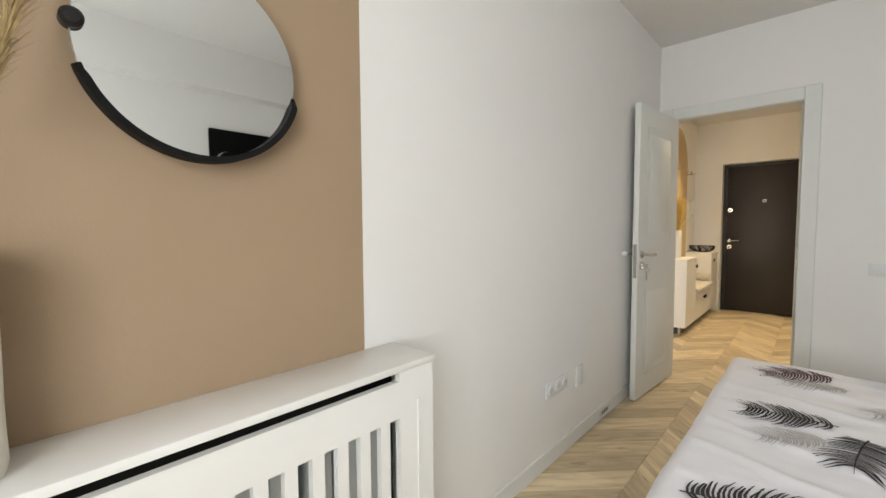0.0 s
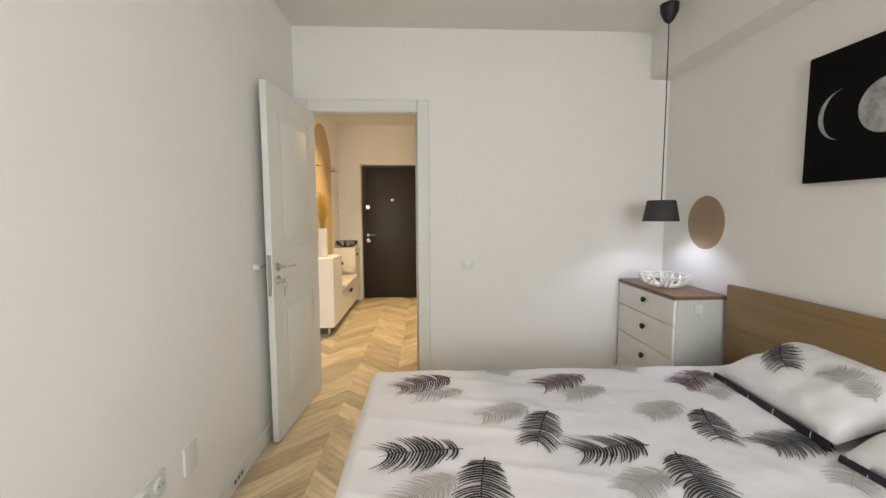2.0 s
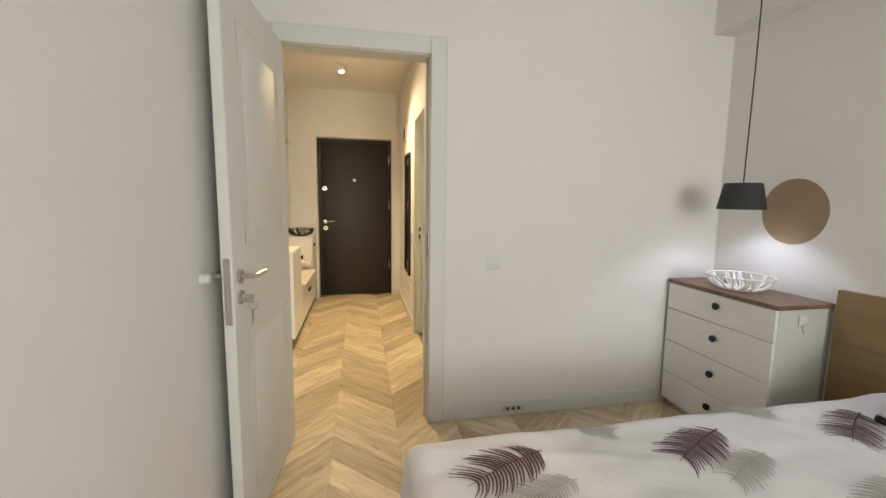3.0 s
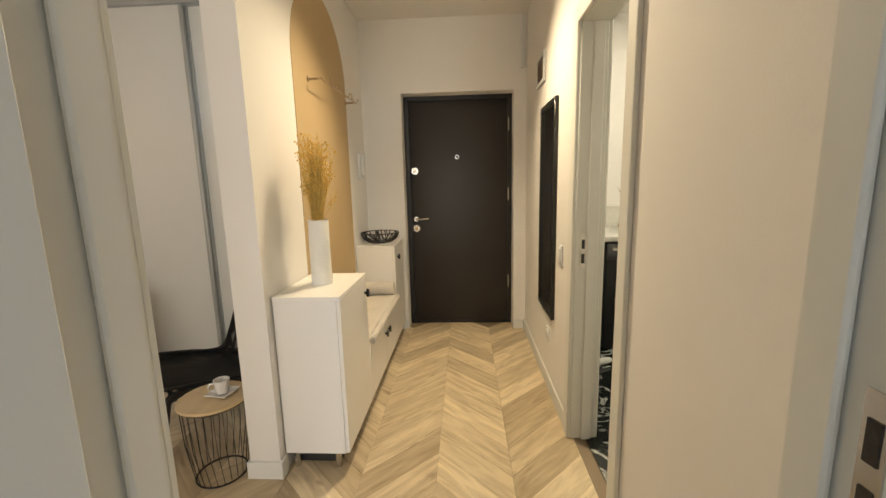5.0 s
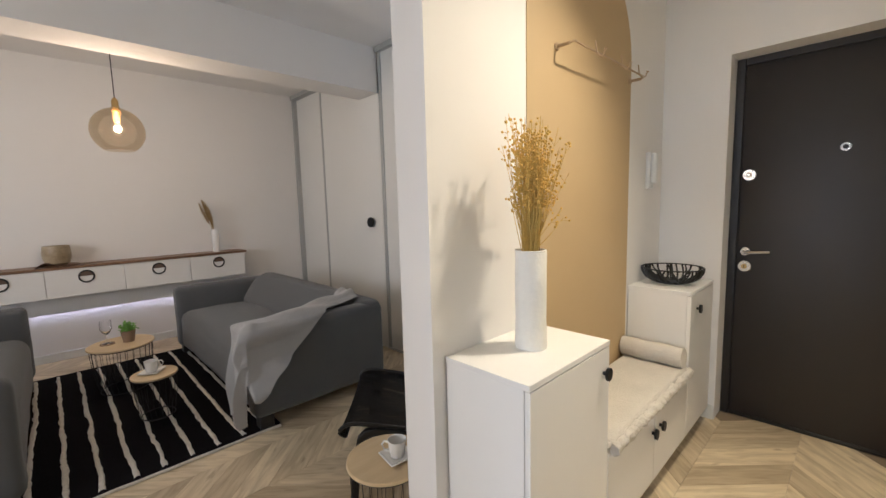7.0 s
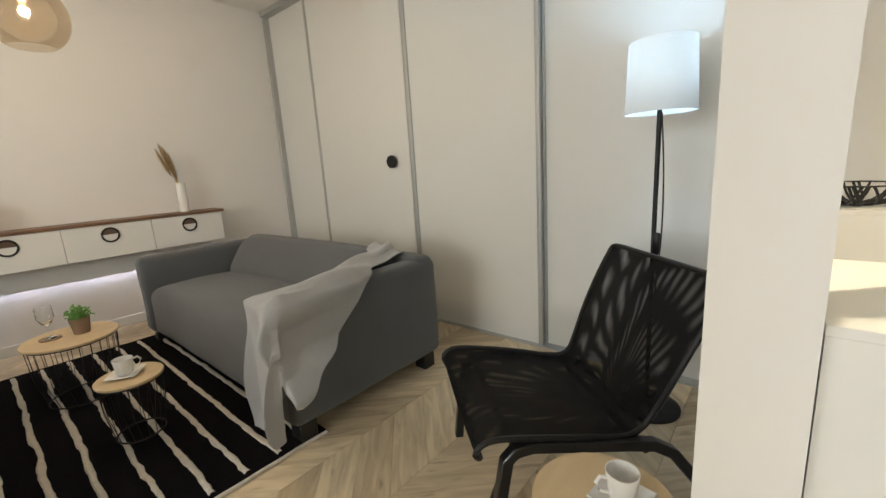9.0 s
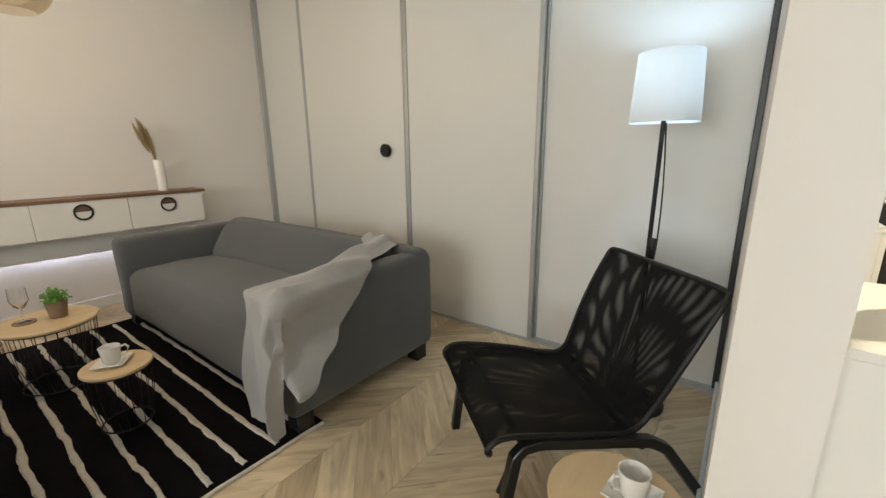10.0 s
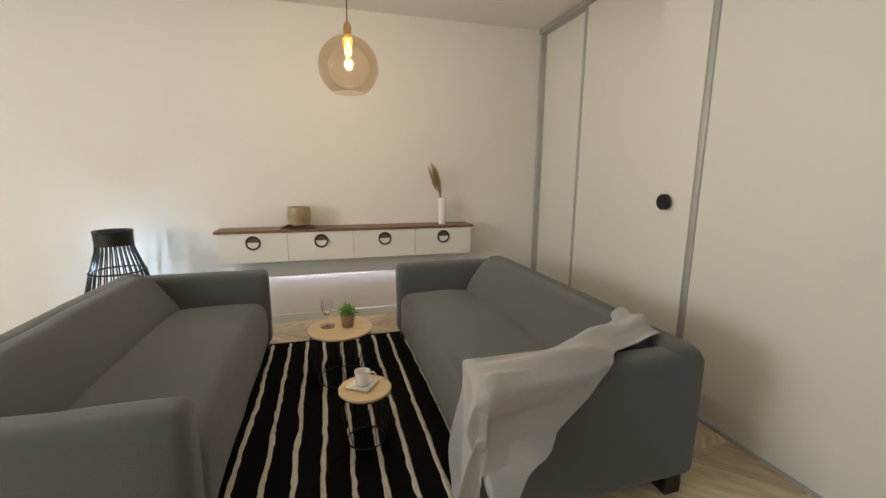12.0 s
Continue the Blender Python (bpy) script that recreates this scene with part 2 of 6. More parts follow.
RUGBLACK = material("black_rug_pile", (0.008, 0.007, 0.009), 1.0, vary=0.5, scale=40, bump=1.0, bump_scale=260, spec=0.1)
RUGCREAM = material("cream_rug_stripe", (0.84, 0.80, 0.70), 1.0, vary=0.25, scale=50, bump=1.0, bump_scale=260)
MESHBLACK = see_through(material("black_mesh_sling", (0.006, 0.006, 0.0065), 0.7, vary=0.3, scale=9, bump=0.5, bump_scale=700, spec=0.12), 0.012, 0.25)
CERAMIC = material("white_ceramic", (0.82, 0.81, 0.78), 0.16, vary=0.02)
PAPER = material("rough_white_ceramic", (0.78, 0.765, 0.71), 0.75, vary=0.08, scale=10, bump=0.7, bump_scale=26)
STONEWARE = material("glazed_stoneware", (0.46, 0.38, 0.25), 0.35, second=(0.24, 0.18, 0.10), scale=14, bump=0.3, bump_scale=30)
STRAW = material("dried_flower_straw", (0.70, 0.48, 0.12), 0.8, vary=0.4, scale=40)
PAMPAS = material("dried_pampas", (0.54, 0.39, 0.18), 0.95, vary=0.4, scale=40)
LEAF = material("plant_leaf", (0.19, 0.42, 0.06), 0.5, vary=0.4, scale=40)
ALOE = material("succulent_leaf", (0.035, 0.085, 0.035), 0.45, vary=0.4, scale=30)
KRAFT = material("kraft_pot", (0.27, 0.185, 0.12), 0.85, vary=0.1, scale=20, bump=0.2, bump_scale=80)
GOLDBAND = material("gold_band", (0.42, 0.30, 0.12), 0.4, metal=0.4)
CUSHION = material("knitted_beige_pad", (0.68, 0.64, 0.57), 0.95, vary=0.12, scale=8, bump=0.9, bump_scale=170)
PLASTIC = material("white_plastic", (0.71, 0.72, 0.71), 0.35, vary=0.02)
BROWNPLASTIC = material("brown_socket", (0.12, 0.075, 0.05), 0.5)
CANVAS = material("black_canvas", (0.006, 0.0055, 0.0055), 0.85, spec=0.08, bump=0.1, bump_scale=500)
SHELLBACK = material("grey_print", (0.055, 0.065, 0.066), 0.5, vary=0.4, scale=2)
MOON = material("moon_print", (0.52, 0.52, 0.52), 0.6, second=(0.11, 0.11, 0.11), scale=11, amount=0.55, detail=8)
SHELLPRINT = material("shell_print", (0.60, 0.58, 0.54), 0.6, second=(0.30, 0.29, 0.27), scale=5)
SHELLDARK = material("shell_print_line", (0.10, 0.095, 0.09), 0.6)
WASHER = material("anthracite_steel", (0.028, 0.029, 0.031), 0.30, metal=0.5, vary=0.1, scale=3)
WASHPANEL = material("grey_control_panel", (0.085, 0.088, 0.092), 0.35, metal=0.3)
QUARTZ = material("white_quartz", (0.72, 0.71, 0.66), 0.25, second=(0.55, 0.55, 0.52), scale=4, amount=0.3)
MARBLE = marble_black()
MIRROR = material("mirror_silver", (0.76, 0.79, 0.79), 0.015, metal=1.0)
GLASS = glass("clear_glass")
SMOKE = glass("smoked_glass_globe", (0.93, 0.89, 0.82), 0.0, 0.86)
BULB = glowing("warm_bulb", (1.0, 0.42, 0.09), 10)
SPOTBULB = glowing("spot_bulb", (1.0, 0.80, 0.5), 30)
COOLBULB = glowing("cool_bulb", (0.8, 0.9, 1.0), 12)
LED = glowing("led_strip", (1.0, 0.88, 0.97), 13)


def lamp_fabric():
    m = bpy.data.materials.new("white_lamp_fabric")
    m.use_nodes = True
    nodes, links = m.node_tree.nodes, m.node_tree.links
    d, t, mix = nodes.new("ShaderNodeBsdfDiffuse"), nodes.new("ShaderNodeBsdfTranslucent"), nodes.new("ShaderNodeMixShader")
    d.inputs["Color"].default_value = t.inputs["Color"].default_value = (0.80, 0.80, 0.78, 1)
    mix.inputs["Fac"].default_value = 0.35
    links.new(d.outputs["BSDF"], mix.inputs[1])
    links.new(t.outputs["BSDF"], mix.inputs[2])
    links.new(mix.outputs["Shader"], nodes["Material Output"].inputs["Surface"])
    return m


SHADE = lamp_fabric()

# ---- building helpers ----
ORIGIN = {}


def thing(name, at, label, category, group="", kind=""):
    ob = new(name)
    ob.empty_display_size = 0.05
    ob.location = at
    ORIGIN[ob] = Vector(at)
    return tagged(ob, label, category, group, kind)


def part(name, bm, mat, parent=None, label="", smooth=True, angle=38):
    """Links a bmesh, drawn in world metres, as one mesh under a thing or a part."""
    me = bpy.data.meshes.new(name)
    if parent is not None:
        bmesh.ops.translate(bm, verts=bm.verts, vec=-ORIGIN[parent])
    bmesh.ops.recalc_face_normals(bm, faces=bm.faces)
    bm.to_mesh(me)
    bm.free()
    me.materials.append(mat)
    if smooth:
        me.shade_smooth()
        me.set_sharp_from_angle(angle=radians(angle))
    ob = new(name, me)
    if parent is not None:
        ob.parent = parent
        ORIGIN[ob] = ORIGIN[parent]
    if label:
        ob["label"] = label
    return ob


def structure(name, bm, mat, label, category):
    return tagged(part(name, bm, mat), label, category, kind="structure")


def box(a, b, bevel=0.0, seg=2, bm=None):
    bm = bm or bmesh.new()
    made = bmesh.ops.create_cube(bm, size=1.0)["verts"]
    for v in made:
        v.co = Vector([a[i] + (v.co[i] + 0.5) * (b[i] - a[i]) for i in range(3)])
    if bevel:
        edges = list({e for v in made for e in v.link_edges})
        bmesh.ops.bevel(bm, geom=edges, offset=bevel, segments=seg, profile=0.5, affect="EDGES")
    return bm


def lathe(profile, at=(0, 0, 0), n=32, bm=None, close=False):
    """Turns (radius, height) pairs about the upright axis through at."""
    bm = bm or bmesh.new()
    rings = []
    for r, z in profile:
        if r < 1e-5:
            rings.append([bm.verts.new((at[0], at[1], at[2] + z))])
        else:
            rings.append([bm.verts.new((at[0] + r * math.cos(2 * math.pi * i / n), at[1] + r * math.sin(2 * math.pi * i / n), at[2] + z)) for i in range(n)])
    if close:
        rings.append(rings[0])
    for p, q in zip(rings, rings[1:]):
        for i in range(n):
            j = (i + 1) % n
            if len(p) == 1 and len(q) == 1:
                continue
            if len(p) == 1:
                bm.faces.new((p[0], q[i], q[j]))
            elif len(q) == 1:
                bm.faces.new((p[i], p[j], q[0]))
            else:
                bm.faces.new((p[i], p[j], q[j], q[i]))
    return bm


def tube(points, r, n=6, bm=None, closed=False, taper=1.0):
    """A round bar along points."""
    bm = bm or bmesh.new()
    pts = [Vector(p) for p in points]
    rings = []
    for k, p in enumerate(pts):
        a = pts[k - 1] if (k or closed) else p
        b = pts[(k + 1) % len(pts)] if (k < len(pts) - 1 or closed) else p
        d = (b - a).normalized()
        u = d.cross(Vector((0, 0, 1)))
        if u.length < 0.05:
            u = d.cross(Vector((1, 0, 0)))
        u.normalize()
        w = d.cross(u)
        rr = r * (1 + (taper - 1) * k / max(1, len(pts) - 1))
        rings.append([bm.verts.new(p + rr * (math.cos(2 * math.pi * i / n) * u + math.sin(2 * math.pi * i / n) * w)) for i in range(n)])
    pairs = list(zip(rings, rings[1:])) + ([(rings[-1], rings[0])] if closed else [])
    for p, q in pairs:
        for i in range(n):
            j = (i + 1) % n
            bm.faces.new((p[i], p[j], q[j], q[i]))
    if not closed:
        bm.faces.new(rings[0])
        bm.faces.new(rings[-1][::-1])
    return bm


def disc(centre, normal, r, depth, n=28, bm=None, bevel=0.0):
    """A short round slab whose back lies at centre."""
    bm = bm or bmesh.new()
    nrm = Vector(normal).normalized()
    q = nrm.to_track_quat("Z", "Y").to_matrix()
    c = Vector(centre)
    rings = []
    steps = [(r, 0.0), (r, depth - bevel), (r - bevel, depth)] if bevel else [(r, 0.0), (r, depth)]
    for rr, h in steps:
        rings.append([bm.verts.new(c + q @ Vector((rr * math.cos(2 * math.pi * i / n), rr * math.sin(2 * math.pi * i / n), h))) for i in range(n)])
    for p, s in zip(rings, rings[1:]):
        for i in range(n):
            bm.faces.new((p[i], p[(i + 1) % n], s[(i + 1) % n], s[i]))
    bm.faces.new(rings[0][::-1])
    bm.faces.new(rings[-1])
    return bm


def ring(centre, normal, r, t, n=32, m=8):
    nrm = Vector(normal).normalized()
    q = nrm.to_track_quat("Z", "Y").to_matrix()
    pts = [Vector(centre) + q @ Vector((r * math.cos(2 * math.pi * i / n), r * math.sin(2 * math.pi * i / n), 0)) for i in range(n)]
    return tube(pts, t, m, closed=True)


def sheet(points, nu, nv, thick=0.0):
    """A surface through a function of two numbers from 0 to 1."""
    bm = bmesh.new()
    grid = [[bm.verts.new(points(i / nu, j / nv)) for j in range(nv + 1)] for i in range(nu + 1)]
    for i in range(nu):
        for j in range(nv):
            bm.faces.new((grid[i][j], grid[i + 1][j], grid[i + 1][j + 1], grid[i][j + 1]))
    if thick:
        bmesh.ops.recalc_face_normals(bm, faces=bm.faces)
        bmesh.ops.solidify(bm, geom=bm.faces[:], thickness=thick)
    return bm


def outline(points, normal_axis, at, depth):
    """A flat slab from 2D points, standing across an axis: 'x' takes (y, z) and 'y' takes (x, z)."""
    bm = bmesh.new()
    put = (lambda p, d: (at + d, p[0], p[1])) if normal_axis == "x" else (lambda p, d: (p[0], at + d, p[1]))
    front, back = [bm.verts.new(put(p, depth)) for p in points], [bm.verts.new(put(p, 0)) for p in points]
    bm.faces.new(front)
    bm.faces.new(back[::-1])
    k = len(points)
    for i in range(k):
        bm.faces.new((front[i], back[i], back[(i + 1) % k], front[(i + 1) % k]))
    return bm


def boxes(name, pieces, mat, label, category):
    """A piece of the setting put together from butted blocks."""
    bm = bmesh.new()
    for a, b in pieces:
        box(a, b, bm=bm)
    return structure(name, bm, mat, label, category)


# ---- walls, floor, ceiling ----
H = 2.64
boxes("floor", [((-4.55, -5.05, -0.12), (2.9, 3.5, -0.006))], JOINT, "dark underlay below the oak chevron floor", "floor")
boxes("bathroom_floor", [((1.10, 0.75, -0.006), (2.6, 3.45, 0.006))], MARBLE, "black marble-look bathroom floor with white veins", "floor")
boxes("ceiling", [((-4.55, -5.05, H), (2.9, 3.5, H + 0.12))], CEIL, "flat white painted ceiling", "ceiling")
boxes("wall_west_bedroom", [((-0.12, -4.92, 0), (0, 0.12, H))], WALL, "white painted bedroom wall", "wall")
boxes("wall_north_bedroom", [((0, 0, 0), (0.078, 0.12, H)), ((0.078, 0, 2.067), (0.897, 0.12, H)), ((0.897, 0, 0), (2.88, 0.12, H))], WALL,
      "white painted wall with a doorway to the hall", "wall")
boxes("wall_east_bedroom", [((2.76, -4.92, 0), (2.88, 0, H))], WALL, "white painted wall behind the bed", "wall")
boxes("wall_south_bedroom", [((0, -4.92, 0), (1.0, -4.80, H)), ((2.6, -4.92, 0), (2.76, -4.80, H)), ((1.0, -4.92, 0), (2.6, -4.80, 0.8)),
                             ((1.0, -4.92, 2.3), (2.6, -4.80, H))], WALL, "white wall with a wide window opening", "wall")
boxes("beam_bedroom", [((2.61, -4.80, 2.30), (2.76, 0, H))], WALL, "white plastered beam along the bedroom ceiling", "beam")
boxes("wall_east_hall", [((1.02, 0.12, 0), (1.14, 1.0, H)), ((1.02, 1.617, 0), (1.14, 3.2, H)), ((1.02, 1.0, 2.02), (1.14, 1.617, H))], WALL,
      "white hall wall with a bathroom doorway", "wall")
boxes("wall_north_hall", [((-0.5, 3.2, 0), (-0.03, 3.5, H)), ((-0.03, 3.2, 2.06), (0.915, 3.5, H)), ((0.915, 3.2, 0), (1.14, 3.5, H))], WALL,
      "white wall around the recessed entrance door", "wall")
boxes("wall_partition", [((-0.5, 1.28, 0), (-0.36, 3.2, H))], WALL, "white partition wall between hall and living room", "wall")
boxes("wall_north_bathroom", [((1.14, 3.3, 0), (2.6, 3.5, H))], WALL, "white bathroom wall", "wall")
boxes("wall_east_bathroom", [((2.48, 0.75, 0), (2.6, 3.3, H))], WALL, "white bathroom side wall", "wall")
boxes("wall_south_bathroom", [((1.14, 0.75, 0), (2.48, 0.85, H))], WALL, "white bathroom end wall", "wall")
boxes("wall_west_living", [((-4.54, -3.6, 0), (-4.42, 3.3, H))], WALL, "white living room wall behind the sideboard", "wall")
boxes("wall_north_living", [((-4.42, 3.2, 0), (-0.5, 3.3, H))], WALL, "white wall behind the wardrobe", "wall")
boxes("wall_south_living", [((-4.42, -3.6, 0), (-2.3, -3.48, H)), ((-0.3, -3.6, 0), (-0.12, -3.48, H)), ((-2.3, -3.6, 0), (-0.3, -3.48, 0.75)),
                            ((-2.3, -3.6, 2.3), (-0.3, -3.48, H))], WALL, "white wall with an assumed window opening", "wall")
boxes("beam_living", [((-2.76, -3.48, 2.27), (-2.47, 2.64, H))], WALL, "white plastered beam across the living room ceiling", "beam")
boxes("backing_wall_entrance", [((-0.1, 3.44, 0), (1.0, 3.5, 2.1))], DOORFRAME, "dark backing behind the entrance door", "wall")


def skirting(name, a, b, label="white skirting board"):
    structure(name, box(a, b, 0.003, 1), TRIM, label, "baseboard")


skirting("baseboard_bedroom_west", (0, -4.80, 0), (0.013, -0.001, 0.085))
skirting("baseboard_bedroom_north", (0.968, -0.013, 0), (2.76, 0, 0.085))
skirting("baseboard_hall_east", (1.007, 1.679, 0), (1.02, 3.2, 0.085))
skirting("baseboard_hall_east_near", (1.007, 0.12, 0), (1.02, 0.943, 0.085))
skirting("baseboard_hall_north", (0.917, 3.187, 0), (1.006, 3.2, 0.085))
skirting("baseboard_hall_corner", (-0.36, 3.187, 0), (-0.032, 3.2, 0.085))
skirting("baseboard_partition_end", (-0.514, 1.266, 0), (-0.346, 1.28, 0.085))
skirting("baseboard_partition_hall", (-0.36, 1.281, 0), (-0.346, 1.33, 0.085))
skirting("baseboard_partition_living", (-0.514, 1.281, 0), (-0.5, 2.60, 0.085))
skirting("baseboard_living_west", (-4.42, -3.4, 0), (-4.406, 2.7, 0.075))
skirting("baseboard_living_east", (-0.134, -3.4, 0), (-0.12, 0.12, 0.085))
structure("beige_paint_field", box((0, -3.69, 0.03), (0.003, -2.956, H - 0.001)), BEIGE, "beige painted upright band on the bedroom wall", "wall paint")
arch = [(1.77, 0.03), (2.70, 0.03)] + [(2.235 + 0.465 * math.cos(a), 1.98 + 0.465 * math.sin(a)) for a in [math.pi * i / 28 for i in range(29)]]
structure("arch_paint_field", outline(arch, "x", -0.36, 0.003), TAN, "tan painted arch on the hall wall", "wall paint")
oval = [(-0.46 + 0.172 * math.cos(2 * math.pi * i / 40), 1.253 + 0.174 * math.sin(2 * math.pi * i / 40)) for i in range(40)]
structure("round_paint_field", outline(oval, "x", 2.757, 0.003), BEIGE, "beige painted disc on the bedroom wall", "wall paint")


def window(name, x0, x1, z0, z1, y):
    w = thing(name, ((x0 + x1) / 2, y, z0), "white framed double window", "window", kind="structure")
    fr = bmesh.new()
    for a, b in (((x0, y, z0), (x1, y + 0.06, z0 + 0.06)), ((x0, y, z1 - 0.06), (x1, y + 0.06, z1)), ((x0, y, z0 + 0.06), (x0 + 0.06, y + 0.06, z1 - 0.06)),
                 ((x1 - 0.06, y, z0 + 0.06), (x1, y + 0.06, z1 - 0.06)), (((x0 + x1) / 2 - 0.04, y, z0 + 0.06), ((x0 + x1) / 2 + 0.04, y + 0.06, z1 - 0.06))):
        box(a, b, bm=fr)
    part("window_frame", fr, TRIM, w)
    for k in (0, 1):
        a = x0 + 0.06 if k == 0 else (x0 + x1) / 2 + 0.04
        b = (x0 + x1) / 2 - 0.04 if k == 0 else x1 - 0.06
        part("pane", box((a, y + 0.025, z0 + 0.06), (b, y + 0.03, z1 - 0.06)), GLASS, w).visible_shadow = False


window("window_1", 1.0, 2.6, 0.8, 2.3, -4.91)
# living room window out of view, assumed to carry the fill light
window("assumed_window", -2.3, -0.3, 0.75, 2.3, -3.59)


def casing(name, axis, lo, hi, top, face, depth, width, label, proud=0.018):
    """Door lining and trims on both faces of a wall. axis: the way along the wall."""
    d = thing(name, ((lo + hi) / 2, face, 0) if axis == "x" else (face, (lo + hi) / 2, 0), label, "door frame", kind="structure")

    def put(a, b, bev=0.004):
        if axis == "x":
            return box((a[0], a[1], a[2]), (b[0], b[1], b[2]), bev, 1)
        return box((a[1], a[0], a[2]), (b[1], b[0], b[2]), bev, 1)

    s = 0.022
    for side in (0, 1):
        x = (lo, lo + s) if side == 0 else (hi - s, hi)
        part("jamb", put((x[0], face - 0.001, 0), (x[1], face + depth + 0.001, top)), TRIM, d)
        stop = (lo + s, lo + s + 0.012) if side == 0 else (hi - s - 0.012, hi - s)
        part("door_stop", put((stop[0], face + depth * 0.42, 0), (stop[1], face + depth * 0.85, top - s)), TRIM, d)
        for f in (0, 1):
            if f == 1 and side == 1 and axis == "x":
                continue
            y = (face - proud, face) if f == 0 else (face + depth, face + depth + proud)
            t = (lo - width, lo + 0.018) if side == 0 else (hi - 0.018, hi + width)
            part("trim", put((t[0], y[0], 0), (t[1], y[1], top + width)), TRIM, d)
    part("head_jamb", put((lo + s, face - 0.001, top - s), (hi - s, face + depth + 0.001, top)), TRIM, d)
    for f in (0, 1):
        y = (face - proud, face) if f == 0 else (face + depth, face + depth + proud)
        part("head_trim", put((lo + 0.018, y[0], top - 0.018), (hi - 0.018, y[1], top + width)), TRIM, d)
    return d


bed_case = casing("door_frame_bedroom", "x", 0.078, 0.897, 2.067, 0.0, 0.12, 0.070, "white painted bedroom door frame")
bath_case = casing("door_frame_bathroom", "y", 1.0, 1.617, 2.02, 1.02, 0.12, 0.055, "white painted bathroom door frame")


def strike(parent, at, normal):
    """Lock strike plate with two dark slots."""
    n, c = Vector(normal), Vector(at)
    along = Vector((0, 1, 0)) if abs(n.x) > 0.5 else Vector((1, 0, 0))
    for nm, dz, h, w, lift, mat in (("strike_plate", 0, 0.085, 0.013, 0.002, CHROME), ("slot", 0.035, 0.022, 0.007, 0.0035, DOORFRAME), ("slot", -0.035, 0.022, 0.007, 0.0035, DOORFRAME)):
        p = c + Vector((0, 0, dz))
        a, b = p - along * w - Vector((0, 0, h)), p + along * w + Vector((0, 0, h)) + n * lift
        part(nm, box([min(a[i], b[i]) for i in range(3)], [max(a[i], b[i]) for i in range(3)]), mat, parent)


strike(bed_case, (0.875, 0.018, 1.04), (-1, 0, 0))
strike(bath_case, (1.055, 1.595, 0.98), (0, -1, 0))


# ---- bedroom ----
def lever(parent, at, normal, along, mat=CHROME, length=0.115):
    """Rose and lever of a door handle."""
    n, al, c = Vector(normal), Vector(along), Vector(at)
    rose = part("handle_rose", disc(c, n, 0.025, 0.009, bevel=0.003), mat, parent)
    p = c + n * 0.009
    part("lever", tube([p, p + n * 0.035, p + n * 0.045 + al * 0.012, p + n * 0.045 + al * length], 0.0085, 8), mat, rose)


def bedroom_door():
    """White panelled leaf standing open against the wall."""
    d = thing("bedroom_door", (0.108, -0.022, 0), "white panelled bedroom door standing open, keys in the lock", "door", kind="structure")
    L, T, top = 0.735, 0.038, 2.035
    ang = math.atan2(-0.727, -0.060)
    rot = Matrix.Translation((0.108, -0.022, 0)) @ Matrix.Rotation(ang, 4, "Z")

    def local(name, bm, mat, label=""):
        bmesh.ops.transform(bm, matrix=rot, verts=bm.verts)
        return part(name, bm, mat, d, label)

    local("leaf", box((0, 0, 0.008), (L, T, top), 0.003, 1), TRIM)
    for z0, z1 in ((0.16, 0.80), (1.12, 1.90)):
        x0, x1 = 0.13, L - 0.13
        for y, s in ((T, 1), (0, -1)):
            rim = bmesh.new()
            pts = [(x0, y, z0), (x1, y, z0), (x1, y, z1), (x0, y, z1)]
            tube(pts, 0.0018, 8, bm=rim, closed=True)
            local("panel_moulding", rim, TRIM)
            a, b = sorted((y - s * 0.004, y + s * 0.002))
            local("raised_panel", box((x0 + 0.05, a, z0 + 0.05), (x1 - 0.05, b, z1 - 0.05), 0.0028, 2), TRIM)
    for y, s in ((T, 1), (0, -1)):
        for z, name in ((1.02, "handle_rose"), (0.945, "key_rose")):
            local(name, disc((L - 0.055, y, z), (0, s, 0), 0.026, 0.01, bevel=0.003), CHROME)
        local("lever", tube([(L - 0.055, y + s * 0.01, 1.02), (L - 0.055, y + s * 0.05, 1.02), (L - 0.07, y + s * 0.055, 1.02), (L - 0.175, y + s * 0.052, 1.018)], 0.009, 8), CHROME)
    local("key", box((L - 0.0575, T + 0.01, 0.925), (L - 0.0535, T + 0.045, 0.955)), CHROME)
    local("key_ring", ring((L - 0.055, T + 0.042, 0.915), (1, 0.3, 0), 0.014, 0.0018, 16, 5), CHROME)
    local("hanging_key", box((L - 0.064, T + 0.036, 0.845), (L - 0.05, T + 0.040, 0.900), 0.001, 1), CHROME)
    local("lock_plate", box((L - 0.0005, 0.008, 0.86), (L + 0.002, T - 0.008, 1.09)), CHROME)
    stop = thing("door_stop", (0, -0.80, 1.03), "small round white door stop on the wall", "door stop")
    part("pad", disc((0, -0.80, 1.03), (1, 0, 0), 0.016, 0.03, bevel=0.006), PLASTIC, stop)


bedroom_door()


def drape(s, r):
    """How far out and how far down cloth lies at s metres past an edge."""
    if s <= 0:
        return s, 0.0
    q = r * math.pi / 2
    if s < q:
        return r * math.sin(s / r), r * (1 - math.cos(s / r))
    return r + (s - q) * 0.05, r + (s - q)


BX0, BX1, BY0, BY1, BZ = 0.70, 2.66, -2.52, -1.01, 0.505


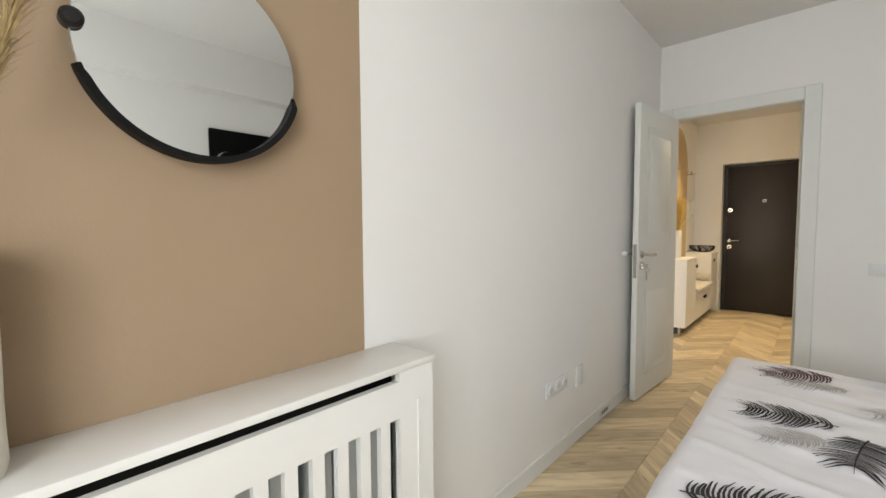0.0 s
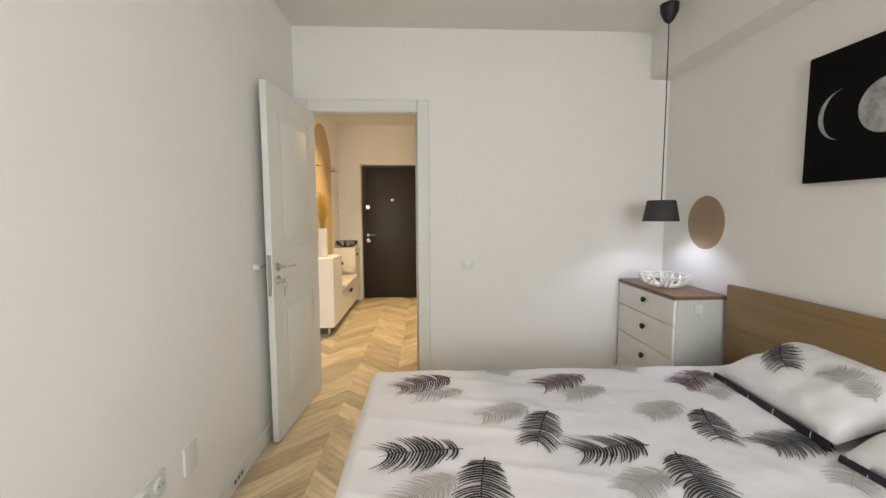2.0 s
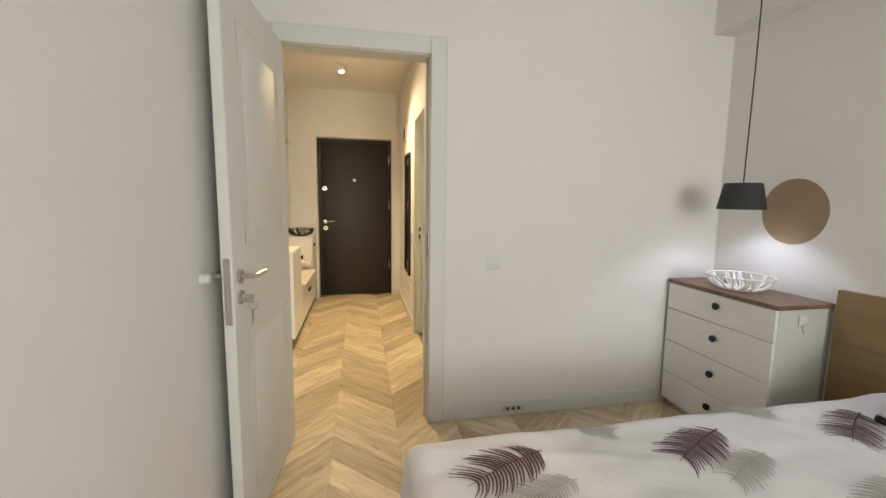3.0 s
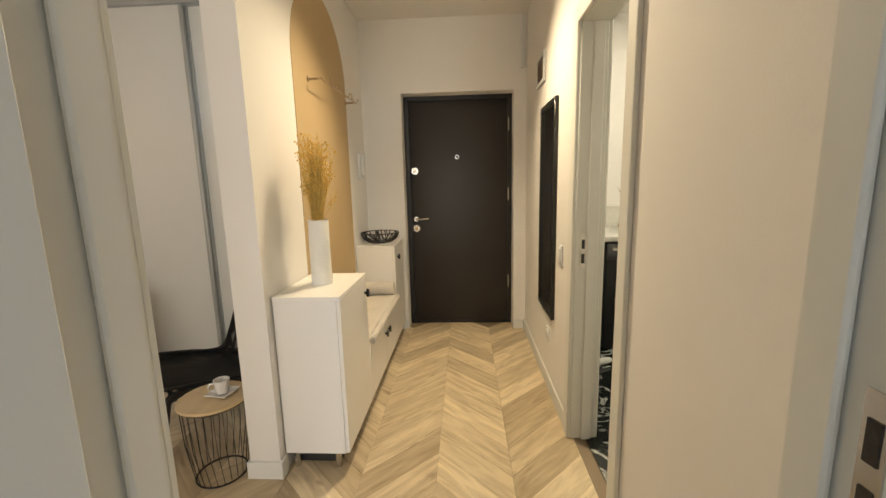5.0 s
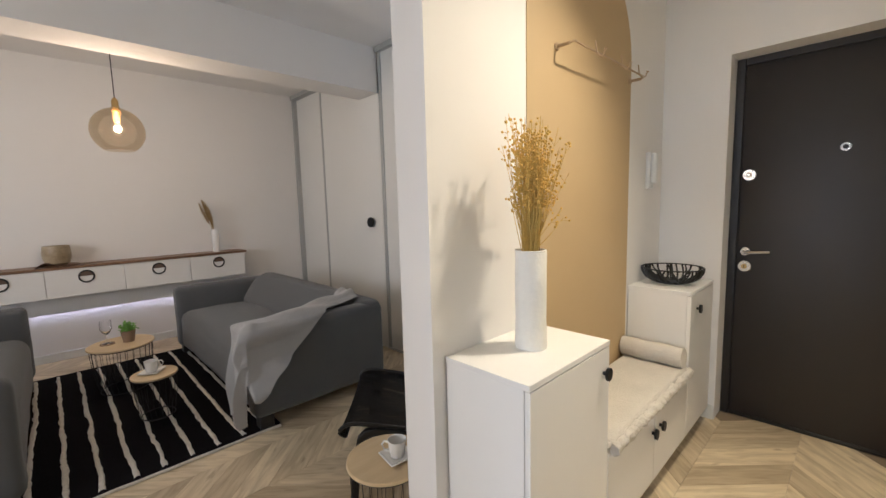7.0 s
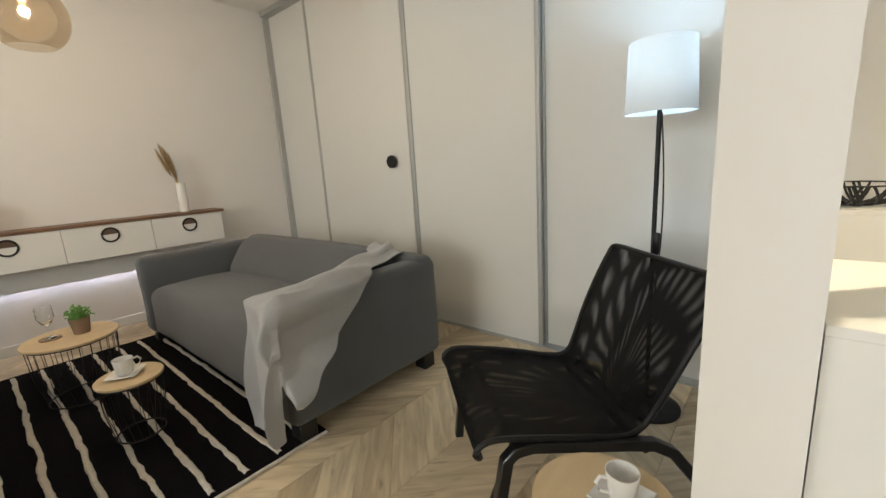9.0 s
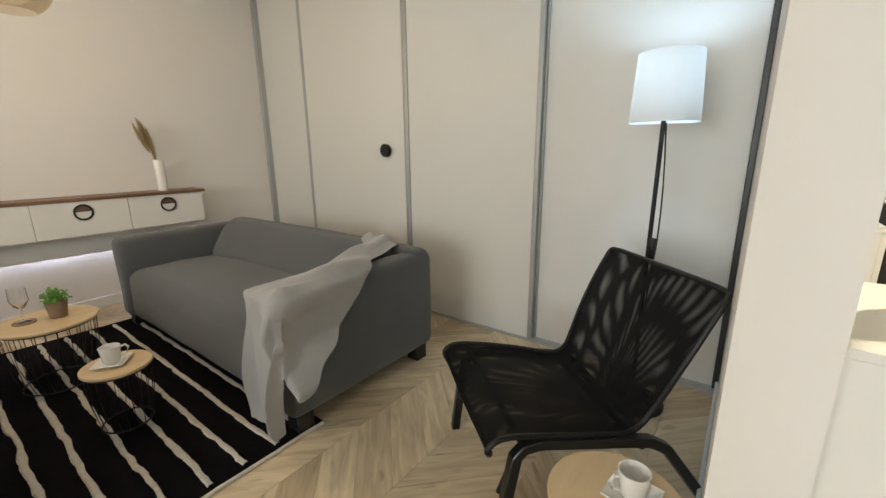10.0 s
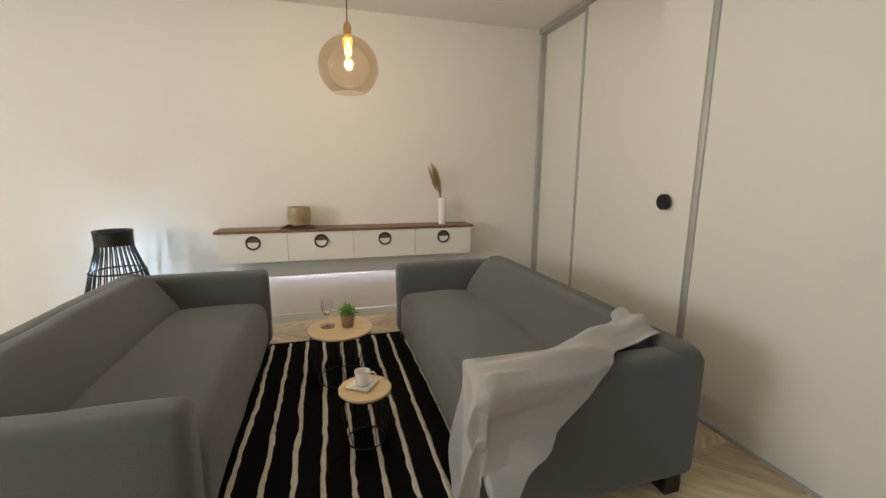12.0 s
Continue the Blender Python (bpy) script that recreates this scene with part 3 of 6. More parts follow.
def bed_relief(x, y):
    v = 0.010 * noise.noise((x * 2.3, y * 2.1, 1.5)) + 0.006 * noise.noise((x * 6, y * 2.5, 7)) + 0.006 * noise.noise((x * 3, y * 11, 3)) + 0.003 * noise.noise((x * 14, y * 9, 5))
    for k in range(7):
        c = -1.10 - 0.22 * k
        v += 0.008 * math.exp(-((y - c + 0.25 * (x - 1.0)) / 0.024) ** 2) * max(0.0, 1 - abs(x - 1.0) / 0.8)
        v += 0.003 * math.exp(-((y - c - 0.7 * (x - 0.8 - 0.13 * k)) / 0.024) ** 2) * max(0.0, 1 - abs(x - 0.85 - 0.15 * k) / 0.22)
    return v


def bed():
    b = thing("double_bed", (1.7, -1.77, 0), "double bed with a golden oak headboard against the wall", "bed")
    part("headboard", box((2.712, -2.62, 0.10), (2.744, -0.738, 0.895), 0.004, 2), OAK, b, "golden oak veneer headboard")
    part("base", box((0.74, -2.49, 0.06), (2.712, -1.04, 0.30), 0.006, 1), OAK, b)
    part("mattress", box((0.72, -2.50, 0.30), (2.70, -1.03, 0.488), 0.03, 3), SHEET, b)
    for x in (0.80, 2.62):
        for y in (-2.42, -1.11):
            part("leg", box((x - 0.03, y - 0.03, 0), (x + 0.03, y + 0.03, 0.06), 0.004, 1), OAK, b)
    c = thing("bedspread", (1.6, -1.77, BZ), "white cotton bedspread printed with dark and grey feathers", "bedspread")
    r, fall = 0.055, 0.36

    def at(u, v):
        sx, sy = -fall + u * (BX1 - BX0 + fall), -fall + v * (BY1 - BY0 + 2 * fall)
        ox, dx = drape(-sx, r)
        lo, d0 = drape(-sy, r)
        hi, d1 = drape(sy - (BY1 - BY0), r)
        x = BX0 - ox
        y = BY0 - lo if sy < (BY1 - BY0) / 2 else BY1 + hi
        down = max(dx, d0, d1) + 0.25 * min(dx, max(d0, d1))
        z = BZ - min(down, 0.40)
        flat = max(0.0, 1 - down / 0.06)
        fold = 0.012 * math.sin(9 * (x + y) + 3 * noise.noise((x * 2, y * 2, 0))) * min(1, down / 0.2)
        if dx > max(d0, d1):
            x += fold
        elif down > 0:
            y += fold
        return Vector((x, y, z + bed_relief(x, y) * (0.35 + 0.65 * flat)))

    part("cloth", sheet(at, 190, 190), SHEET, c, angle=80)
    return c


spread = bed()


def feather(parent, cx, cy, angle, length, width, mat, height=None, lean=0.0, seed=0):
    """A printed feather: a curved quill and many thin barbs lying on the cloth."""
    rnd = random.Random(seed)
    height = height or (lambda x, y: BZ + bed_relief(x, y))
    bm = bmesh.new()
    ca, sa = math.cos(angle), math.sin(angle)

    def put(u, v):
        x, y = cx + u * ca - v * sa, cy + u * sa + v * ca
        return bm.verts.new((x, y, height(x, y) + 0.0042))

    def quill(t):
        return (t - 0.5) * length, lean * length * (t * t - t)

    n = 21
    width *= 1.08
    for i in range(15):
        (u0, v0), (u1, v1) = quill(i / 14 - 0.07), quill((i + 1) / 14 - 0.07)
        w = 0.0030 * (1 - i / 20)
        bm.faces.new((put(u0, v0 - w), put(u1, v1 - w), put(u1, v1 + w), put(u0, v0 + w)))
    for i in range(n):
        t = 0.86 * i / (n - 1)
        u, v = quill(t)
        full = width * 0.52 * math.sin(math.pi * (0.19 + 0.70 * t)) ** 0.7
        sweep = 0.42 + 0.55 * t * t
        for s in (-1, 1):
            if rnd.random() < 0.04:
                continue
            l = full * (0.80 + 0.30 * rnd.random())
            k = length / n * rnd.uniform(0.26, 0.41)
            bend = rnd.uniform(-0.10, 0.10)
            pts = []
            for q in (0, 0.3, 0.55, 0.8, 1.0):
                uu = u + l * (sweep * q ** 1.5 + bend * q * q)
                vv = v + s * l * q * (1 - 0.16 * q)
                w = k * (0.95 - 0.50 * q ** 2.5)
                pts.append((put(uu - w, vv), put(uu + w, vv)))
            for a, b in zip(pts, pts[1:]):
                bm.faces.new((a[0], a[1], b[1], b[0]))
    for f in bm.faces:
        f.normal_update()
        if f.normal.z < 0:
            f.normal_flip()
    me = part("feather_print", bm, mat, parent, smooth=False)
    return me


def lay_feathers():
    # one drop of the print, repeated along the bed: x, y, turn in degrees, length, width, ink
    drop = ((0.912, -1.165, -158, 0.27, 0.19, INK2), (0.972, -1.285, -161, 0.24, 0.14, INK3), (0.640, -1.016, -31, 0.14, 0.11, INK3),
            (0.700, -1.585, -118, 0.26, 0.17, INK), (0.570, -1.470, -162, 0.23, 0.15, INK3), (0.900, -1.718, -175, 0.27, 0.195, INK),
            (0.925, -1.900, -150, 0.20, 0.15, INK3), (1.096, -1.900, -99, 0.275, 0.185, INK), (0.556, -2.190, -103, 0.275, 0.215, INK2),
            (0.705, -2.165, -58, 0.25, 0.145, INK3), (0.866, -2.400, 26, 0.275, 0.185, INK), (0.950, -2.490, -165, 0.22, 0.10, INK3))
    rows = [(x + 0.664 * i, y, a + 4 * i, l, w, ink) for i in range(3) for x, y, a, l, w, ink in drop
            if 0.70 < x + 0.664 * i - 0.10 * abs(math.cos(radians(a))) and x + 0.664 * i < 2.40]
    for k, (x, y, a, l, w, ink) in enumerate(rows):
        feather(spread, x, y, radians(a), l, w, ink, lean=0.10, seed=k)


lay_feathers()


def pillow(cx, cy, turn, tilt, seed):
    p = thing("pillow", (cx, cy, 0.53), "white feather-printed pillow with dark piping on the bed", "pillow", "pillows on the bed")
    w, l, t = 0.42, 0.63, 0.080
    rot = Matrix.Translation((cx, cy, 0.595)) @ Matrix.Rotation(radians(turn), 4, "Z") @ Matrix.Rotation(radians(tilt), 4, "Y")

    def puff(u, v):
        e = max(0.0, (1 - (2 * u - 1) ** 4) * (1 - (2 * v - 1) ** 4)) ** 0.55
        return e * (1 + 0.22 * noise.noise((u * 3 + seed, v * 4, seed)) + 0.12 * noise.noise((u * 9, v * 9, seed)))

    def top(u, v):
        return rot @ Vector(((u - 0.5) * w, (v - 0.5) * l, t * puff(u, v)))

    def under(u, v):
        return rot @ Vector(((u - 0.5) * w, (v - 0.5) * l, -0.035 * puff(u, v)))

    bm = sheet(top, 26, 34)
    lower = sheet(under, 26, 34)
    me = bpy.data.meshes.new("lower")
    lower.to_mesh(me)
    lower.free()
    bm.from_mesh(me)
    bmesh.ops.remove_doubles(bm, verts=bm.verts, dist=0.0005)
    part("cover", bm, PILLOW, p, angle=80)

    def band(u, v, out=0.0):
        tall = 0.014 + 0.020 * (1 - v)
        return rot @ Vector((-w / 2 - 0.006 - out - 0.012 * math.sin(math.pi * u), (v - 0.5) * l * 0.98, 0.008 - 2 * tall * u))

    part("dark_flap", sheet(band, 6, 24, 0.004), NAVY, p, "dark band along the pillow edge")
    for v0 in (0.12, 0.40, 0.62, 0.86):
        part("stitch", sheet(lambda u, v: band(u, v0 + 0.006 * v, 0.005), 6, 1), SHEET, p)
    inv = rot.inverted()

    def on(x, y):
        q = inv @ Vector((x, y, 0.62))
        u, v = q.x / w + 0.5, q.y / l + 0.5
        for _ in range(6):
            u, v = min(0.97, max(0.03, u)), min(0.97, max(0.03, v))
            h = top(u, v)
            u, v = u + (x - h.x) / w, v + (y - h.y) / l
        return h.z + 0.003
    return p, on, rot


for cx, cy, turn, s in ((2.545, -1.470, -4, 3), (2.50, -2.13, 3, 9)):
    p, on, rot = pillow(cx, cy, turn, -20, s)
    c = rot @ Vector((0.0, 0.13, 0.07))
    feather(p, c.x, c.y, radians(235), 0.25, 0.15, INK, on, 0.2, s)
    c = rot @ Vector((0.02, -0.15, 0.07))
    feather(p, c.x, c.y, radians(80), 0.20, 0.13, INK3, on, 0.2, s + 1)


def round_knob(parent, at, normal, r=0.018, mat=BLACK, name="knob"):
    n, c = Vector(normal), Vector(at)
    k = part(name, disc(c, n, r * 0.55, 0.012, 16), mat, parent)
    part("knob_head", disc(c + n * 0.012, n, r, 0.012, 20, bevel=0.003), mat, k)


def nightstand():
    c = thing("chest_of_drawers", (2.58, -0.36, 0), "white three-drawer chest with a walnut top beside the bed", "chest of drawers")
    part("body", box((2.435, -0.705, 0.04), (2.745, -0.02, 0.797), 0.002, 1), GREYWHITE, c)
    part("top", box((2.412, -0.715, 0.797), (2.750, -0.016, 0.819), 0.003, 1), WALNUT, c, "walnut veneer top")
    part("plinth", box((2.46, -0.69, 0), (2.745, -0.03, 0.04)), GREYWHITE, c)
    for k, (z0, z1) in enumerate(((0.635, 0.793), (0.430, 0.631), (0.225, 0.426), (0.045, 0.221))):
        d = part("drawer_front", box((2.417, -0.702, z0), (2.435, -0.024, z1), 0.002, 1), LACQUER, c)
        round_knob(d, (2.417, -0.385, (z0 + z1) / 2 + 0.02), (-1, 0, 0), 0.019)
    part("socket_plate", box((2.545, -0.711, 0.715), (2.595, -0.705, 0.765), 0.004, 2), PLASTIC, c, "small white side socket")
    part("cable", tube([(2.57, -0.709, 0.715), (2.572, -0.712, 0.69), (2.585, -0.712, 0.68)], 0.003, 6), PLASTIC, c)


nightstand()


def twig_bowl(name, at, r, h, mat, label, n=34, seed=1, bar=0.0045):
    b = thing(name, at, label, "bowl")
    rnd = random.Random(seed)
    c = Vector(at)
    part("foot", disc(c, (0, 0, 1), r * 0.42, 0.006, 24, bevel=0.002), mat, b)
    for k in range(n):
        a = 2 * math.pi * k / n
        da = rnd.uniform(-0.5, 0.5)
        pts = []
        for q in (0, 0.3, 0.6, 0.85, 1.0):
            rr = r * (0.35 + 0.65 * math.sin(q * math.pi / 2))
            ang = a + da * q
            pts.append(c + Vector((rr * math.cos(ang), rr * math.sin(ang), 0.005 + h * q ** 1.9 * (1 if q < 1 else rnd.uniform(0.96, 1.04)))))
        part("twig", tube(pts, bar, 5), mat, b, smooth=True)
    part("rim", ring(c + Vector((0, 0, 0.004 + h)), (0, 0, 1), r, bar * 0.75, 48, 6), mat, b)
    return b


twig_bowl("woven_bowl", (2.56, -0.37, 0.819), 0.155, 0.075, CERAMIC, "white openwork bowl on the chest of drawers", 30, 2, 0.006)


def small_pendant():
    p = thing("pendant_lamp", (2.50, -0.39, 2.64), "black pendant lamp with a graphite cone shade", "pendant lamp")
    part("canopy", lathe([(0, -0.115), (0.012, -0.113), (0.03, -0.095), (0.052, -0.045), (0.056, 0.0), (0, 0.0)], (2.50, -0.39, 2.64), 28), BLACK, p)
    part("cord", tube([(2.50, -0.39, 2.53), (2.503, -0.39, 2.0), (2.50, -0.39, 1.40)], 0.0035, 6), BLACK, p)
    part("shade", lathe([(0.0, 1.402), (0.083, 1.400), (0.088, 1.392), (0.112, 1.262), (0.106, 1.262), (0.082, 1.385), (0.0, 1.388)], (2.50, -0.39, 0), 40), GRAPHITE, p, "graphite cone shade")
    part("lining", lathe([(0.1055, 1.263), (0.0815, 1.3835), (0.0, 1.3865)], (2.50, -0.39, 0), 40), LACQUER, p, "white inside of the shade")
    part("bulb", lathe([(0, 1.385), (0.014, 1.38), (0.016, 1.345), (0.034, 1.325), (0.036, 1.31), (0, 1.297)], (2.50, -0.39, 0), 20), COOLBULB, p)


small_pendant()


def moon_picture():
    p = thing("canvas_picture", (2.73, -1.83, 1.736), "black canvas print of moon phases on the wall", "picture")
    part("canvas", box((2.727, -2.50, 1.453), (2.757, -1.155, 2.022), 0.002, 1), CANVAS, p)
    # each phase: centre along the wall, where the lit edge lies (-1 to 1), side lit
    for y, term, side in ((-1.325, 0.80, 1), (-1.497, 0.0, 1), (-1.668, -0.45, 1), (-1.84, -1.0, 1), (-2.012, -0.45, -1), (-2.185, 0.0, -1), (-2.36, 0.80, -1)):
        r = 0.108
        pts = [(y + side * r * math.cos(a), 1.738 + r * math.sin(a)) for a in [math.pi * (i / 24 - 0.5) for i in range(25)]]
        pts += [(y + side * term * r * math.cos(a), 1.738 + r * math.sin(a)) for a in [math.pi * (0.5 - i / 24) for i in range(1, 24)]]
        part("moon", outline(pts, "x", 2.7262, -0.0012), MOON, p, "grey moon phase", smooth=False)


moon_picture()


def wall_plate(name, at, normal, w, h, label, category, pieces=1, kind="rocker"):
    """A flat plate on a wall with rockers or sockets."""
    n, c = Vector(normal), Vector(at)
    al = Vector((0, 1, 0)) if abs(n.x) > 0.5 else Vector((1, 0, 0))
    t = thing(name, at, label, category)

    def block(nm, ca, cz, wa, hz, d0, d1, mat, bev):
        p, q = c + al * (ca - wa / 2) + Vector((0, 0, cz - hz / 2)) + n * d0, c + al * (ca + wa / 2) + Vector((0, 0, cz + hz / 2)) + n * d1
        return part(nm, box([min(p[i], q[i]) for i in range(3)], [max(p[i], q[i]) for i in range(3)], bev, 2), mat, t)

    block("plate", 0, 0, w, h, 0, 0.009, PLASTIC, 0.003)
    for k in range(pieces):
        ca = (k - (pieces - 1) / 2) * w / pieces
        if kind == "rocker":
            block("rocker", ca, 0, w / pieces * 0.68, h * 0.68, 0.009, 0.013, PLASTIC, 0.002)
        elif kind == "socket":
            s = part("socket_rim", disc(c + al * ca + n * 0.009, n, min(h, w / pieces) * 0.36, 0.006, 24, bevel=0.002), PLASTIC, t)
            part("socket_well", disc(c + al * ca + n * 0.0145, n, min(h, w / pieces) * 0.27, 0.0012, 24), GREYWHITE, s)
            for dz in (-0.0095, 0.0095):
                part("pin_hole", disc(c + al * (ca + dz) + n * 0.0155, n, 0.0027, 0.0008, 10), BLACK, s)
        elif kind == "grey":
            block("key", ca, 0, w * 0.7, h * 0.62, 0.009, 0.012, GREYWHITE, 0.002)
    return t


wall_plate("light_switch", (1.254, 0, 0.937), (0, -1, 0), 0.08, 0.08, "white light switch beside the bedroom door", "switch")
wall_plate("wall_socket", (0, -1.745, 0.39), (1, 0, 0), 0.23, 0.082, "triple white wall socket above the skirting", "socket", 3, "socket")
wall_plate("blank_plate", (0, -1.475, 0.37), (1, 0, 0), 0.085, 0.115, "blank white wall plate", "wall plate", 0)
for at, s in (((0.013, -1.12, 0.045), 1), ((1.40, -0.013, 0.045), 0)):
    o = thing("skirting_outlet", at, "small brown cable outlet on the skirting board", "outlet")
    a, b = ((0.013, -1.19, 0.028), (0.017, -1.05, 0.062)) if s else ((1.33, -0.017, 0.028), (1.47, -0.013, 0.062))
    part("plate", box(a, b), GREYWHITE, o)
    for k in range(3):
        d = (k - 1) * 0.035
        c = (0.017, -1.12 + d, 0.045) if s else (1.40 + d, -0.017, 0.045)
        part("port", disc(c, (1, 0, 0) if s else (0, -1, 0), 0.011, 0.0015, 14), BROWNPLASTIC, o)


def radiator_cover():
    c = thing("radiator_cover", (0.09, -3.45, 0), "white slatted radiator cover under the mirror", "radiator cover")
    y0, y1, top, f = -4.05, -2.848, 0.86, 0.178
    part("shelf", box((0.001, y0 - 0.01, top - 0.02), (f + 0.008, y1 + 0.004, top), 0.004, 2), LACQUER, c)
    part("side_panel", box((0.001, y1 - 0.018, 0), (f - 0.018, y1, top - 0.02)), LACQUER, c)
    part("side_panel", box((0.001, y0, 0), (f - 0.018, y0 + 0.018, top - 0.02)), LACQUER, c)
    for a, b in (((f - 0.018, y1 - 0.125, 0), (f, y1, top - 0.02)), ((f - 0.018, y0, 0), (f, y0 + 0.125, top - 0.02)),
                 ((f - 0.018, y0 + 0.125, top - 0.145), (f, y1 - 0.125, top - 0.046)), ((f - 0.018, y0 + 0.125, 0), (f, y1 - 0.125, 0.15))):
        part("frame_board", box(a, b), LACQUER, c)
    part("stile_bead", box((f, y1 - 0.062, 0.16), (f + 0.003, y1 - 0.053, top - 0.11), 0.001, 1), LACQUER, c)
    n = 15
    span = (y1 - 0.125) - (y0 + 0.125)
    pitch = span / n
    for k in range(n):
        a = y1 - 0.125 - 0.034 - k * pitch
        part("slat", box((f - 0.018, a - (pitch - 0.034), 0.15), (f, a, top - 0.145)), LACQUER, c)
    # black sheet at the back, painting in the shade seen between the slats
    part("painted_shade", box((0.004, y0 + 0.02, 0.02), (0.02, y1 - 0.02, top - 0.03)), BLACK, c)
    for k in range(12):
        a = y1 - 0.10 - k * 0.09
        part("radiator_fin", box((0.03, a - 0.07, 0.12), (0.10, a, 0.70), 0.01, 2), GREYWHITE, c)


radiator_cover()


def round_mirror():
    m = thing("round_mirror", (0.0, -3.37, 1.60), "round wall mirror held by a black half rim", "mirror")
    cy, cz, r = -3.374, 1.562, 0.200
    part("glass", disc((0.035, cy, cz), (1, 0, 0), r, 0.005, 64, bevel=0.002), MIRROR, m)
    part("back_plate", disc((0.004, cy, cz), (1, 0, 0), 0.14, 0.031, 32), BLACK, m)
    lo, hi = radians(197), radians(350)
    bm = bmesh.new()
    rings = []
    for i in range(41):
        a = lo + (hi - lo) * i / 40
        t = min(1.0, min(i, 40 - i) / 3 + 0.3)
        row = []
        for rr, x in ((r + 0.001, 0.022), (r + 0.001, 0.041), (r - 0.006, 0.041), (r - 0.006, 0.022 + 0.034 * t), (r + 0.007, 0.022 + 0.036 * t), (r + 0.007, 0.022)):
            row.append(bm.verts.new((x, cy + rr * math.cos(a), cz + rr * math.sin(a))))
        rings.append(row)
    for p, q in zip(rings, rings[1:]):
        for i in range(6):
            bm.faces.new((p[i], p[(i + 1) % 6], q[(i + 1) % 6], q[i]))
    bm.faces.new(rings[0])
    bm.faces.new(rings[-1][::-1])
    part("rim_shelf", bm, RIMBLACK, m, "black curved half rim")
    part("clip", disc((0.03, cy - 0.196, cz + 0.012), (1, 0, 0), 0.017, 0.026, 18, bevel=0.006), BLACK, m)


round_mirror()


def rough_vase(name, at, r, h, label, mat=PAPER, seed=0):
    v = thing(name, at, label, "vase")
    bm = lathe([(0, 0.0), (r * 0.96, 0.0), (r, 0.01), (r * 0.98, h * 0.3), (r, h * 0.6), (r * 0.97, h - 0.004), (r * 0.93, h), (r * 0.86, h - 0.006), (r * 0.84, 0.03), (0, 0.03)], at, 36)
    for q in bm.verts:
        d = Vector((q.co.x - at[0], q.co.y - at[1], 0))
        if d.length > r * 0.9:
            q.co += d.normalized() * 0.0035 * noise.noise((q.co.x * 40 + seed, q.co.y * 40, q.co.z * 22))
    part("body", bm, mat, v, angle=60)
    part("lip", ring((at[0], at[1], at[2] + h - 0.002), (0, 0, 1), r * 0.93, r * 0.06, 36, 6), mat, v)
    return v


rough_vase("ceramic_vase", (0.085, -3.752, 0.86), 0.080, 0.33, "rough white ceramic vase on the radiator cover", seed=5)


def plume(name, base, tips, label, mat=PAMPAS, seed=3, long=0.26):
    g = thing(name, base, label, "dried grass")
    rnd = random.Random(seed)
    for tip in tips:
        b, t = Vector(base), Vector(tip)
        part("stem", tube([b, b.lerp(t, 0.35) + Vector((0, 0, 0.03)), b.lerp(t, 0.7) + Vector((0, 0, 0.025)), t], 0.002, 5, taper=0.5), mat, g)
        bm = bmesh.new()
        axis = (t - b).normalized()
        for k in range(420):
            q = rnd.random()
            c = t - axis * long * (1 - q)
            a = rnd.uniform(0, 6.283)
            side = Vector((math.cos(a), math.sin(a), 0))
            fat = math.sin(math.pi * min(1, 0.12 + 0.85 * q)) * 0.032 + 0.004
            e = c + side * fat * rnd.uniform(0.3, 1.0) + axis * rnd.uniform(0.02, 0.06)
            w = axis.cross(side).normalized() * 0.0011
            vs = [bm.verts.new(x) for x in (c - w, c + w, e + w * 0.4, e - w * 0.4)]
            bm.faces.new(vs)
        part("plume", bm, mat, g, smooth=False)
    return g


plume("pampas_grass", (0.085, -3.752, 1.05), ((0.12, -3.60, 1.72), (0.06, -3.68, 1.86)), "dry golden pampas grass in the vase by the mirror", long=0.36)


